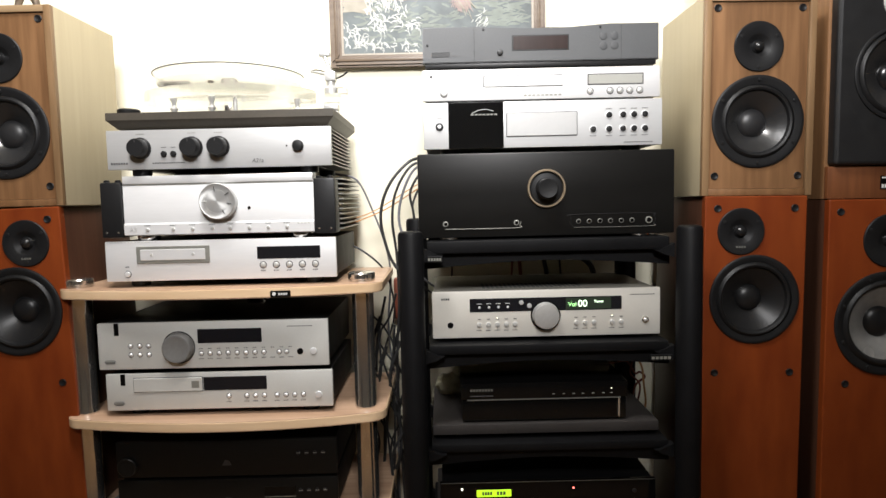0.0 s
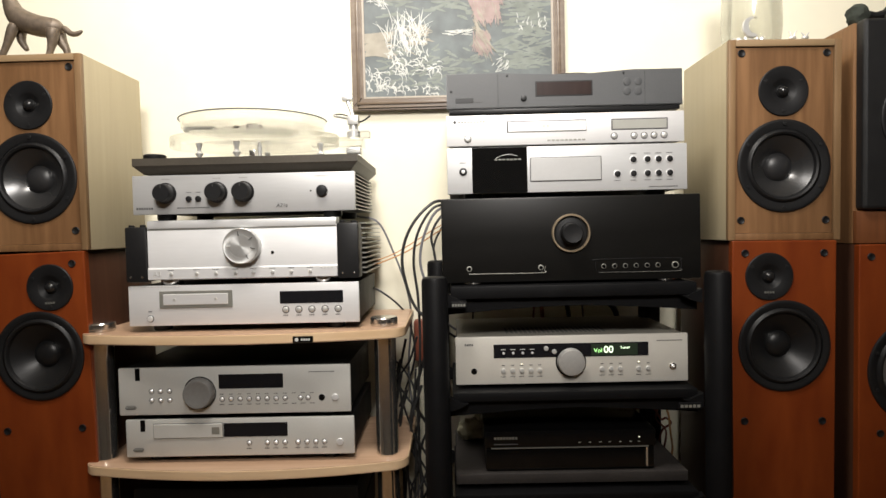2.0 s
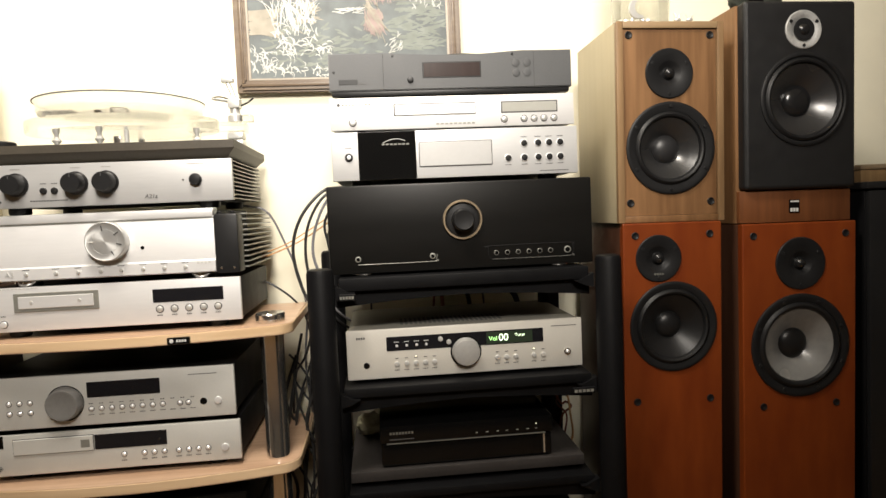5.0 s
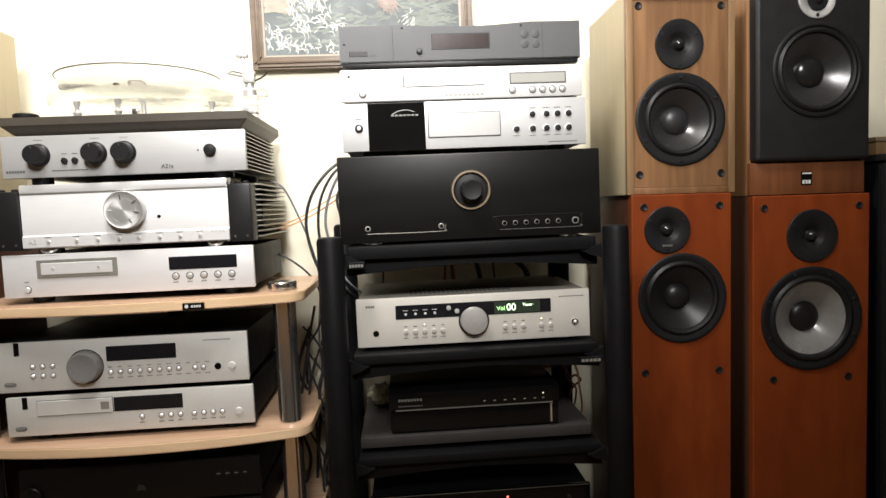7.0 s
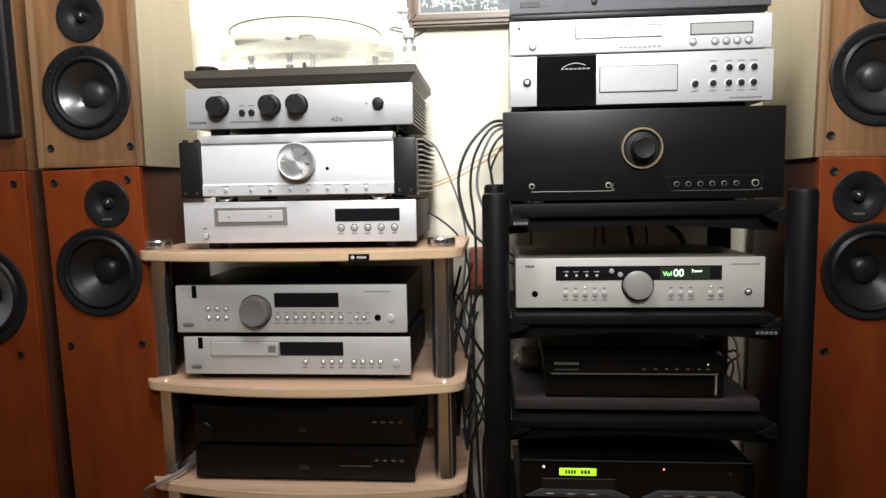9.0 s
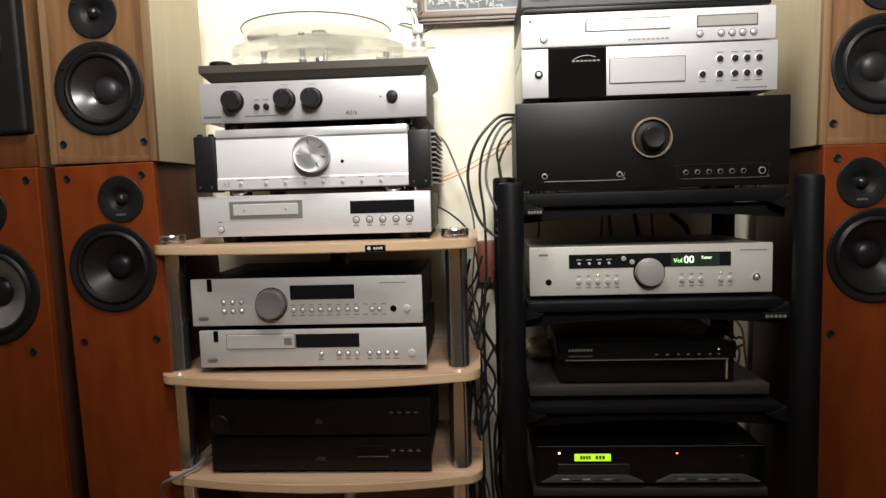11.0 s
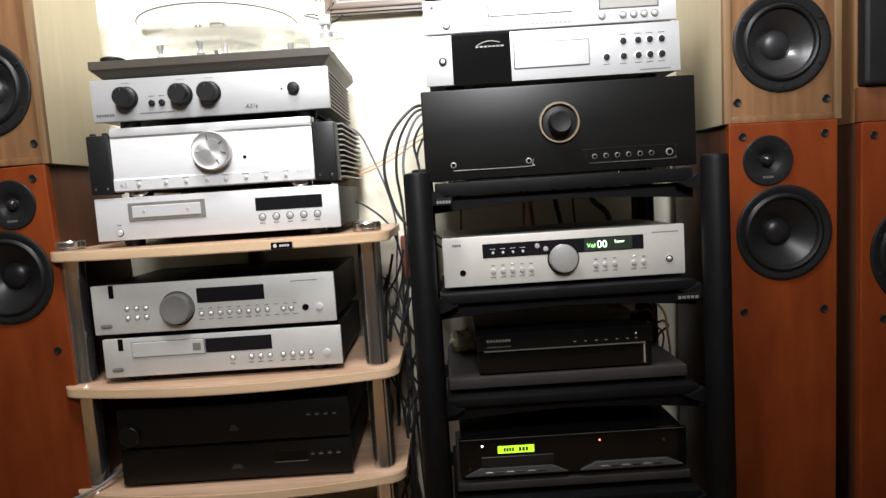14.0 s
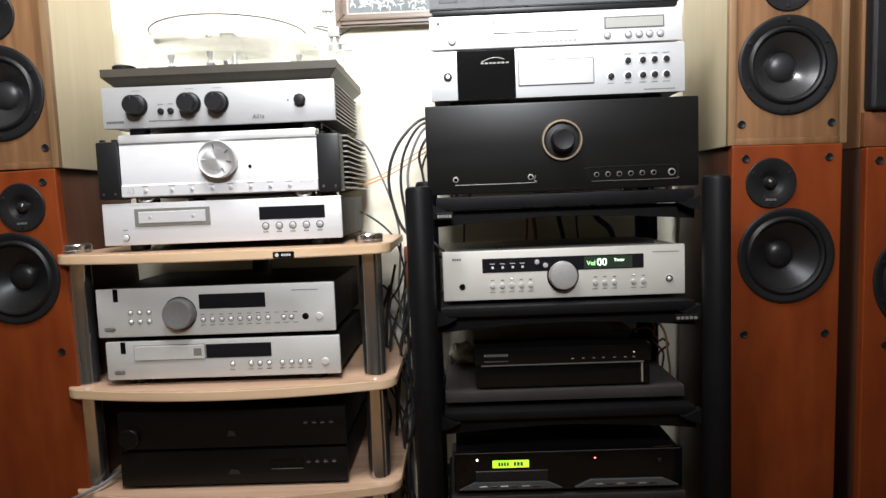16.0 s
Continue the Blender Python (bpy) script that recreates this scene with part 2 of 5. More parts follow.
def part(name, bm, material, parent, label="", smooth=True, at=None):
    ob = new(name, mesh_of(name, bm, material, smooth) if isinstance(bm, bmesh.types.BMesh) else bm)
    ob.parent = parent
    if at:
        ob.location = at
    return tagged(ob, label)


def solid(name, bm, material, label, category, group="", kind="", at=(0, 0, 0), smooth=True):
    ob = new(name, mesh_of(name, bm, material, smooth))
    ob.location = at
    return tagged(ob, label, category, group, kind)


def box(x0, x1, y0, y1, z0, z1, bevel=0.0, seg=2, bm=None):
    bm = bm or bmesh.new()
    made = bmesh.ops.create_cube(bm, size=1)["verts"]
    for v in made:
        v.co = Vector((x0 + (v.co.x + 0.5) * (x1 - x0), y0 + (v.co.y + 0.5) * (y1 - y0), z0 + (v.co.z + 0.5) * (z1 - z0)))
    if bevel:
        edges = {e for v in made for e in v.link_edges}
        bmesh.ops.bevel(bm, geom=list(edges), offset=bevel, segments=seg, affect="EDGES", profile=0.6)
    return bm


def lathe(profile, seg=40, axis="y", bm=None, at=(0, 0, 0), closed=True):
    """Turned body: rows of radius and height along the axis. Axis y stands for 'towards the viewer' (-y)."""
    bm = bm or bmesh.new()
    rings = []
    for r, h in profile:
        ring = []
        for k in range(seg if r > 1e-6 else 1):
            a = 2 * math.pi * k / seg
            c, s = r * math.cos(a), r * math.sin(a)
            p = (c, -h, s) if axis == "y" else (c, s, h)
            ring.append(bm.verts.new(Vector(p) + Vector(at)))
        rings.append(ring)
    for a, b in zip(rings, rings[1:]):
        for k in range(seg):
            four = [a[k % len(a)], a[(k + 1) % len(a)], b[(k + 1) % len(b)], b[k % len(b)]]
            four = list(dict.fromkeys(four))
            if len(four) > 2:
                bm.faces.new(four)
    for ring in (rings[0], rings[-1]):
        if len(ring) > 2 and closed:
            bm.faces.new(ring)
    return bm


def prism(outline, z0, z1, bevel=0.0, bm=None, plane="xy"):
    """A flat outline raised to a thickness; in plane xz it is raised along y."""
    bm = bm or bmesh.new()
    def put(a, b, h):
        return (a, b, h) if plane == "xy" else (a, h, b)
    low = [bm.verts.new(put(a, b, z0)) for a, b in outline]
    top = [bm.verts.new(put(a, b, z1)) for a, b in outline]
    faces = [bm.faces.new(low), bm.faces.new(top)]
    n = len(outline)
    for k in range(n):
        bm.faces.new((low[k], low[(k + 1) % n], top[(k + 1) % n], top[k]))
    if bevel:
        bmesh.ops.bevel(bm, geom=list({e for f in faces for e in f.edges}), offset=bevel, segments=2, affect="EDGES")
    return bm


def sweep(points, r, seg=8, bm=None, smooth=6):
    """A round cable through the points, rounded between them."""
    bm = bm or bmesh.new()
    pts = [Vector(p) for p in points]
    ext = [2 * pts[0] - pts[1], *pts, 2 * pts[-1] - pts[-2]]
    line = []
    for k in range(1, len(ext) - 2):
        p0, p1, p2, p3 = ext[k - 1:k + 3]
        for j in range(smooth):
            t = j / smooth
            line.append(0.5 * (2 * p1 + (p2 - p0) * t + (2 * p0 - 5 * p1 + 4 * p2 - p3) * t * t + (3 * p1 - p0 - 3 * p2 + p3) * t ** 3))
    line.append(pts[-1])
    rings, side = [], None
    for k, p in enumerate(line):
        way = (line[min(k + 1, len(line) - 1)] - line[max(k - 1, 0)]).normalized()
        side = (side or way.orthogonal())
        side = (side - way * side.dot(way)).normalized()
        up = way.cross(side)
        rings.append([bm.verts.new(p + r * (math.cos(2 * math.pi * j / seg) * side + math.sin(2 * math.pi * j / seg) * up)) for j in range(seg)])
    for a, b in zip(rings, rings[1:]):
        for j in range(seg):
            bm.faces.new((a[j], a[(j + 1) % seg], b[(j + 1) % seg], b[j]))
    bm.faces.new(rings[0])
    bm.faces.new(rings[-1])
    return bm


def holed(x0, x1, y0, y1, z0, z1, holes, bevel=0.0):
    """A board with round holes through it: rows of x, z and radius."""
    bm = bmesh.new()
    loops = [[(x0, z0), (x1, z0), (x1, z1), (x0, z1)]]
    loops += [[(cx + r * math.cos(2 * math.pi * k / 48), cz + r * math.sin(2 * math.pi * k / 48)) for k in range(48)] for cx, cz, r in holes]
    edges = []
    for loop in loops:
        vs = [bm.verts.new((a, y0, b)) for a, b in loop]
        edges += [bm.edges.new((vs[k], vs[(k + 1) % len(vs)])) for k in range(len(vs))]
    bmesh.ops.triangle_fill(bm, edges=edges, use_beauty=True, normal=(0, -1, 0))
    made = bmesh.ops.extrude_face_region(bm, geom=bm.faces[:])["geom"]
    bmesh.ops.translate(bm, verts=[v for v in made if isinstance(v, bmesh.types.BMVert)], vec=(0, y1 - y0, 0))
    if bevel:
        corner = {v for v in bm.verts if min(abs(v.co.x - x0), abs(v.co.x - x1)) < 1e-6 and min(abs(v.co.z - z0), abs(v.co.z - z1)) < 1e-6}
        rim = [e for e in bm.edges if e.verts[0] in corner and e.verts[1] in corner and (abs(e.verts[0].co.y - y0) < 1e-6 or abs(e.verts[1].co.y - y0) < 1e-6)]
        rim = [e for e in rim if abs(e.verts[0].co.x - e.verts[1].co.x) < 1e-6 or abs(e.verts[0].co.z - e.verts[1].co.z) < 1e-6]
        bmesh.ops.bevel(bm, geom=rim, offset=bevel, segments=3, affect="EDGES", profile=0.5)
    return bm


SHARED = {}


def stud(parent, name, x, z, r, out, material, y=0.0, label="", dome=0.3):
    """A small round button, screw or foot cap on a front; alike ones share one mesh."""
    key = (name, r, out, material.name)
    if key not in SHARED:
        e = min(r, out) * dome
        SHARED[key] = mesh_of(name, lathe([(r, -0.001), (r, out - e), (r - e * 0.6, out - e * 0.25), (max(r - e * 2, r * 0.3), out), (0, out)], 20), material)
    return part(name, SHARED[key], material, parent, label, at=(x, y, z))


def plate(parent, name, x0, x1, z0, z1, material, y=0.0, out=0.0015, label="", bevel=0.0008):
    return part(name, box(x0, x1, y - out, y + 0.002, z0, z1, bevel, 1), material, parent, label)


def bars(parent, x0, x1, z, h, material, count=1, y=0.0, name="lettering"):
    """Print too small to read, as plain bars."""
    bm = bmesh.new()
    w = (x1 - x0) / count
    for k in range(count):
        box(x0 + k * w, x0 + (k + 0.72 if count > 1 else k + 1) * w, y - 0.0006, y + 0.0006, z - h / 2, z + h / 2, bm=bm)
    return part(name, bm, material, parent, smooth=False)


def words(parent, text, x, z, size, material, y=-0.0008, name="lettering", shear=0.0):
    cu = bpy.data.curves.new("letters", "FONT")
    cu.body, cu.size, cu.extrude, cu.shear = text, size, 0.0003, shear
    tmp = new("letters", cu)
    me = bpy.data.meshes.new_from_object(tmp.evaluated_get(bpy.context.evaluated_depsgraph_get()))
    bpy.data.objects.remove(tmp)
    me.transform(Matrix.Translation((x, y, z)) @ Matrix.Rotation(radians(90), 4, "X"))
    me.materials.clear()
    me.materials.append(material)
    return part(name, me, material, parent)


def feet(parent, w, d, h, r=0.018, material=None, inset=0.05):
    for sx in (-1, 1):
        for y in (0.035, d - 0.05):
            part("foot", lathe([(r * 0.9, 0), (r, h * 0.3), (r, h + 0.001)], 20, "z"), material or BLACK_RUBBER, parent, at=(sx * (w / 2 - inset), y, 0))


def unit(name, x0, x1, z0, z1, d, face, body, label, category, foot=0.010, y=1.70, bevel=0.0015, face_t=0.008, body_in=0.004, foot_mat=None):
    """A hi-fi box on four feet: chassis and front panel. Returns the thing; local z = 0 is under the feet, local x = 0 the middle, y = 0 the front."""
    w, h = x1 - x0, z1 - z0
    t = thing(name, (x0 + x1) / 2, y, z0 - foot, label, category)
    part("chassis", box(-w / 2 + body_in, w / 2 - body_in, face_t, d, foot + 0.001, foot + h - 0.002, 0.0015), body, t)
    part("front_panel", box(-w / 2, w / 2, 0, face_t + 0.001, foot, foot + h, bevel), face, t)
    if foot > 0:
        feet(t, w, d, foot, material=foot_mat)
    return t


# ---- room ----
WALL_Y = 2.055
tagged(new("floor", mesh_of("floor", box(-2.6, 2.6, -2.6, 2.3, -0.1, 0.0), FLOOR)), "brown oak plank floor under the racks and loudspeakers", "floor", kind="structure")
tagged(new("ceiling", mesh_of("ceiling", box(-2.6, 2.6, -2.6, 2.3, 2.5, 2.6), CEIL)), "plain white painted ceiling above the racks", "ceiling", kind="structure")
tagged(new("wall_north", mesh_of("wall_north", box(-2.6, 2.6, WALL_Y, WALL_Y + 0.15, 0, 2.5), WALL)), "cream painted wall behind the hi-fi racks", "wall", kind="structure")
# three walls added out of view, coloured dark so the room stays dim
tagged(new("wall_south", mesh_of("wall_south", box(-2.6, 2.6, -2.75, -2.6, 0, 2.5), DIMMED_WALL)), "unseen wall facing the hi-fi racks, darkened to brown for a dim room", "wall", kind="structure")
tagged(new("wall_west", mesh_of("wall_west", box(-2.6, -2.45, -2.6, WALL_Y, 0, 2.5), DIMMED_WALL)), "unseen side wall beside the loudspeakers, darkened to brown for a dim room", "wall", kind="structure")
tagged(new("wall_east", mesh_of("wall_east", box(2.45, 2.6, -2.6, WALL_Y, 0, 2.5), DIMMED_WALL)), "unseen side wall beyond the loudspeakers, darkened to brown for a dim room", "wall", kind="structure")

# ---- picture on the wall ----
pic = thing("framed_picture", 0.09, WALL_Y, 1.53, "painting of pale plants on dark green in a brown wooden frame", "picture")
PW, PH, FW = 0.258, 0.273, 0.027
for name, pts in (("frame_rail", [(-PW, -PH), (PW, -PH), (PW - FW, -PH + FW), (-PW + FW, -PH + FW)]), ("frame_rail", [(-PW, PH), (PW, PH), (PW - FW, PH - FW), (-PW + FW, PH - FW)]),
                  ("frame_rail", [(-PW, -PH), (-PW, PH), (-PW + FW, PH - FW), (-PW + FW, -PH + FW)]), ("frame_rail", [(PW, -PH), (PW, PH), (PW - FW, PH - FW), (PW - FW, -PH + FW)])):
    part(name, prism(pts, -0.026, -0.001, 0.005, plane="xz"), FRAME_WOOD, pic)
for a, b, c, d in ((-PW + 0.012, PW - 0.012, -PH + 0.012, -PH + 0.019), (-PW + 0.012, PW - 0.012, PH - 0.019, PH - 0.012), (-PW + 0.012, -PW + 0.019, -PH + 0.0195, PH - 0.0195), (PW - 0.019, PW - 0.012, -PH + 0.0195, PH - 0.0195)):
    part("frame_bead", box(a, b, -0.0295, -0.0255, c, d, 0.0018, 2), FRAME_WOOD, pic)
for name, pts in (("frame_slip", [(-PW + FW, -PH + FW), (PW - FW, -PH + FW), (PW - FW - 0.005, -PH + FW + 0.005), (-PW + FW + 0.005, -PH + FW + 0.005)]), ("frame_slip", [(-PW + FW, -PH + FW), (-PW + FW, PH - FW), (-PW + FW + 0.005, PH - FW - 0.005), (-PW + FW + 0.005, -PH + FW + 0.005)]),
                  ("frame_slip", [(PW - FW, -PH + FW), (PW - FW, PH - FW), (PW - FW - 0.005, PH - FW - 0.005), (PW - FW - 0.005, -PH + FW + 0.005)])):
    part(name, prism(pts, -0.0195, -0.0145, 0.001, plane="xz"), FRAME_SLIP, pic, "pale inner slip of the frame")
part("canvas", box(-PW + FW - 0.004, PW - FW + 0.004, -0.014, -0.004, -PH + FW - 0.004, PH - FW + 0.004), CANVAS, pic)
rng = random.Random(4)


def brush(bm, x, z, length, width, angle, y, bend=0.0):
    """One flat stroke of paint, pointed at its tip."""
    n, left, right = 6, [], []
    for k in range(n + 1):
        t = k / n
        a = angle + bend * t
        c = Vector((x + length * t * math.cos(a), 0, z + length * t * math.sin(a)))
        w = 1.15 * width * (0.35 + 1.3 * t) * (1 - t) ** 0.6 * 0.8 + 0.0003
        off = Vector((-math.sin(a), 0, math.cos(a))) * w
        left.append(bm.verts.new(c + off + Vector((0, y, 0))))
        right.append(bm.verts.new(c - off + Vector((0, y, 0))))
    for k in range(n):
        bm.faces.new((left[k], left[k + 1], right[k + 1], right[k]))


def strokes(name, material, rows, y, label=""):
    bm = bmesh.new()
    for cx, cz, sx, sz, count, ln, wd, a0, a1, bend in rows:
        for k in range(count):
            brush(bm, cx + rng.uniform(-sx, sx), cz + rng.uniform(-sz, sz), ln * rng.uniform(0.5, 1.2), wd * rng.uniform(0.6, 1.3),
                  radians(rng.uniform(a0, a1)), y - 0.000001 * k, rng.uniform(-bend, bend))
    return tagged(part(name, bm, material, pic, label, smooth=False), kind="stuff")


strokes("mist_brushwork", PAINT_GREEN, [(-0.02, 0.08, 0.2, 0.13, 330, 0.05, 0.005, -12, 12, 0.3), (0.15, -0.09, 0.05, 0.09, 160, 0.04, 0.004, -10, 15, 0.3), (-0.05, -0.17, 0.15, 0.05, 120, 0.03, 0.004, -20, 30, 0.5)], -0.0142)
strokes("sand_brushwork", PAINT_SAND, [(-0.215, -0.115, 0.02, 0.026, 120, 0.045, 0.0035, -6, 8, 0.2), (-0.11, -0.1, 0.03, 0.03, 40, 0.03, 0.002, -10, 20, 0.4)], -0.0147)
strokes("reed_brushwork", PAINT_WHITE, [(-0.125, -0.115, 0.046, 0.03, 70, 0.058, 0.0011, 62, 118, 0.5), (-0.12, -0.135, 0.05, 0.03, 36, 0.022, 0.0017, 70, 160, 1.2), (-0.19, 0.02, 0.03, 0.05, 80, 0.022, 0.0018, 0, 180, 0.9),
                                        (-0.11, -0.175, 0.060, 0.018, 46, 0.022, 0.0017, 10, 60, 1.8), (-0.2, -0.205, 0.025, 0.025, 40, 0.019, 0.0016, 20, 70, 1.7),
                                        (-0.12, -0.225, 0.08, 0.012, 46, 0.018, 0.0016, -10, 60, 1.8), (0.20, 0.03, 0.022, 0.03, 34, 0.04, 0.0010, 60, 115, 0.4),
                                        (0.18, -0.075, 0.035, 0.02, 26, 0.012, 0.0012, 40, 120, 0.5), (-0.04, 0.05, 0.03, 0.03, 20, 0.025, 0.0014, 30, 150, 0.6),
                                        (-0.01, -0.09, 0.03, 0.006, 18, 0.03, 0.0012, -8, 12, 0.3), (0.1, -0.17, 0.02, 0.02, 20, 0.016, 0.0012, 0, 90, 0.6)], -0.0150)
strokes("rose_brushwork", PAINT_PINK, [(0.072, 0.0, 0.030, 0.045, 520, 0.032, 0.0019, 258, 284, 0.3), (0.035, 0.03, 0.010, 0.04, 110, 0.045, 0.0018, 285, 300, 0.2), (0.058, -0.105, 0.02, 0.02, 150, 0.025, 0.0018, 255, 290, 0.4)], -0.0157)
strokes("rose_light_brushwork", PAINT_SAND, [(0.068, 0.0, 0.032, 0.05, 30, 0.028, 0.0008, 250, 300, 0.5), (0.05, -0.08, 0.016, 0.045, 30, 0.045, 0.0013, 296, 308, 0.15)], -0.0167)

# ---- loudspeakers ----


def driver(parent, name, x, z, r, y, cone, cap=0.32, plate_mat=None, cap_mat=None, ring=0.80, screws=6, proud=0.004):
    """A cone driver: plate ring, rolled surround, sunken cone and dust cap."""
    p = part(name, lathe([(r, -0.001), (r, proud * 0.7), (r - 0.002, proud), (r * 0.93, proud), (r * ring, proud * 0.4), (r * ring, -0.02), (r * ring * 0.99, -0.02)], 56, closed=False), plate_mat or BASKET, parent, at=(x, y, z))
    part("surround", lathe([(r * ring, 0.0), (r * (ring - 0.03), 0.004), (r * (ring - 0.07), 0.0055), (r * (ring - 0.11), 0.004), (r * (ring - 0.14), -0.001), (r * (ring - 0.145), -0.004)], 56, closed=False), BLACK_RUBBER, p)
    rc = r * (ring - 0.135)
    part("cone", lathe([(rc, -0.001), (rc * 0.8, -0.008), (rc * 0.55, -0.0175), (r * cap * 0.9, -0.026), (r * cap * 0.9, -0.03)], 56, closed=False), cone, p)
    rd = r * cap
    part("dust_cap", lathe([(rd, -0.0245), (rd * 0.92, -0.0208), (rd * 0.7, -0.0168), (rd * 0.4, -0.0140), (0, -0.013)], 40, closed=False), cap_mat or CONE, p)
    for k in range(screws):
        a = 2 * math.pi * (k + 0.5) / screws
        stud(p, "screw", r * 0.9 * math.cos(a), r * 0.9 * math.sin(a), 0.0032, 0.0012, BLACK_PLASTIC, y=-proud)
    return p


def tweeter(parent, x, z, r, y, plate_mat=None, dome_r=0.0105, badge=False, screws=3):
    p = part("tweeter", lathe([(r, -0.001), (r, 0.002), (r - 0.0015, 0.0032), (dome_r * 2.3, 0.0030), (dome_r * 2.15, 0.0020), (dome_r * 1.45, -0.0012), (dome_r * 1.2, -0.003)], 44, closed=False), plate_mat or BASKET, parent, at=(x, y, z))
    part("dome", lathe([(dome_r * 1.3, -0.0035), (dome_r * 1.05, 0.0005), (dome_r, 0.0), (dome_r * 0.85, 0.0045), (dome_r * 0.5, 0.0075), (0, 0.0085)], 28, closed=False), GLOSS_CAP, p)
    for k in range(screws):
        a = 2 * math.pi * k / screws + math.pi / 6
        stud(p, "screw", r * 0.82 * math.cos(a), r * 0.82 * math.sin(a), 0.0034, 0.001, BLACK_PLASTIC, y=-0.003)
    if badge:
        bars(p, -0.010, 0.010, -r * 0.66, 0.004, FIN_METAL, 4, y=-0.0033, name="badge")
    return p


def peg_holes(parent, spots, y):
    for x, z in spots:
        p = part("grille_socket", lathe([(0.0074, -0.001), (0.0074, 0.0010), (0.0064, 0.0016), (0.0045, 0.0006), (0, 0.0003)], 18), BLACK_RUBBER, parent, at=(x, y, z))


def carcass(t, w, d, h, y0, material, e=0.012):
    """A hollow cabinet behind a front board."""
    for sx in (-1, 1):
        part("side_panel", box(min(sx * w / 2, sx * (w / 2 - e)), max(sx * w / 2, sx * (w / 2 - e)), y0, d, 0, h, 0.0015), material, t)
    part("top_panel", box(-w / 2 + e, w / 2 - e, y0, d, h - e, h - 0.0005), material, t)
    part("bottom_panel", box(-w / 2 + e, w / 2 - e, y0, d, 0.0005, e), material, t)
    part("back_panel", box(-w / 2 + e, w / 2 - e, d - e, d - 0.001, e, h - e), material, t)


def walnut_bookshelf(x, y, z, w, h, d, label, lean=0.0):
    t = thing("bookshelf_loudspeaker", x, y, z, label, "loudspeaker", "bookshelf loudspeakers")
    t.rotation_euler = (0, radians(-lean), 0)
    e = 0.013
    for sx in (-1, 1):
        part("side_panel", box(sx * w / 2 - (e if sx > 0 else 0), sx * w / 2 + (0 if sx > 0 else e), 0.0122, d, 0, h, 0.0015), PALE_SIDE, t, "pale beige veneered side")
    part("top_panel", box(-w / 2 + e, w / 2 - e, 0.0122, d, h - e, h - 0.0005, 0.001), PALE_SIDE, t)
    part("bottom_panel", box(-w / 2 + e, w / 2 - e, 0.0122, d, 0.0005, e, 0.001), WALNUT, t)
    for sx in (-1, 1):
        part("front_edging", box(min(sx * w / 2, sx * (w / 2 - e)), max(sx * w / 2, sx * (w / 2 - e)), 0, 0.012, 0, h, 0.0015), EDGE_UPRIGHT, t)
    for za, zb, m in ((0, e, WALNUT), (h - e, h, PALE_EDGE)):
        part("front_edging", box(-w / 2 + e, w / 2 - e, 0, 0.012, za, zb, 0.0015), m, t)
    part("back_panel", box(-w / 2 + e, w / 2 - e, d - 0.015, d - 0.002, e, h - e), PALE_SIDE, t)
    part("baffle", holed(-w / 2 + e + 0.0008, w / 2 - e - 0.0008, 0.005, 0.022, e + 0.0006, h - e - 0.0012, [(-0.0015, 0.284, 0.0460), (0.0, 0.142, 0.086)]), WALNUT, t, smooth=False)
    tweeter(t, -0.0015, 0.284, 0.0475, 0.005)
    driver(t, "woofer", 0.0, 0.142, 0.0885, 0.005, SHINY_CONE, 0.31)
    peg_holes(t, [(sx * 0.0808, zz) for sx in (-1, 1) for zz in (0.038, h - 0.025)], 0.005)
    return t


def cherry_tower(x, y, z, w, h, d, label, side, tw_r=0.0455, tw_dx=0.029, tw_dz=0.0685, wf_r=0.0875, wf_dz=0.2015, cone=None, holes=0.347, cap=0.3, plain=False, lean=0.0):
    """A floor-standing loudspeaker; side = -1 or 1 says to which side its tweeter is set."""
    t = thing("floorstanding_loudspeaker", x, y, z, label, "loudspeaker", "floorstanding loudspeakers")
    t.rotation_euler = (0, radians(-lean), 0)
    carcass(t, w, d, h, 0.016, SHADED_CHERRY)
    part("baffle", holed(-w / 2, w / 2, 0.0, 0.0155, 0.0, h, [(side * tw_dx, h - tw_dz, tw_r - 0.0015), (0.0, h - wf_dz, wf_r - 0.003)], 0.0025), CHERRY, t, "reddish cherry veneered front", smooth=False)
    tweeter(t, side * tw_dx, h - tw_dz, tw_r, 0.0, badge=not plain)
    driver(t, "woofer", 0.0, h - wf_dz, wf_r, 0.0, cone or DARK_CONE, cap, ring=0.84, cap_mat=DARK_CONE, screws=8 if plain else 0)
    peg_holes(t, [(sx * (0.0965 if plain else 0.0747), h - 0.024) for sx in (-1, 1)] + [(sx * (0.0770 if plain else 0.0741), h - holes) for sx in (-1, 1)], 0.0)
    return t


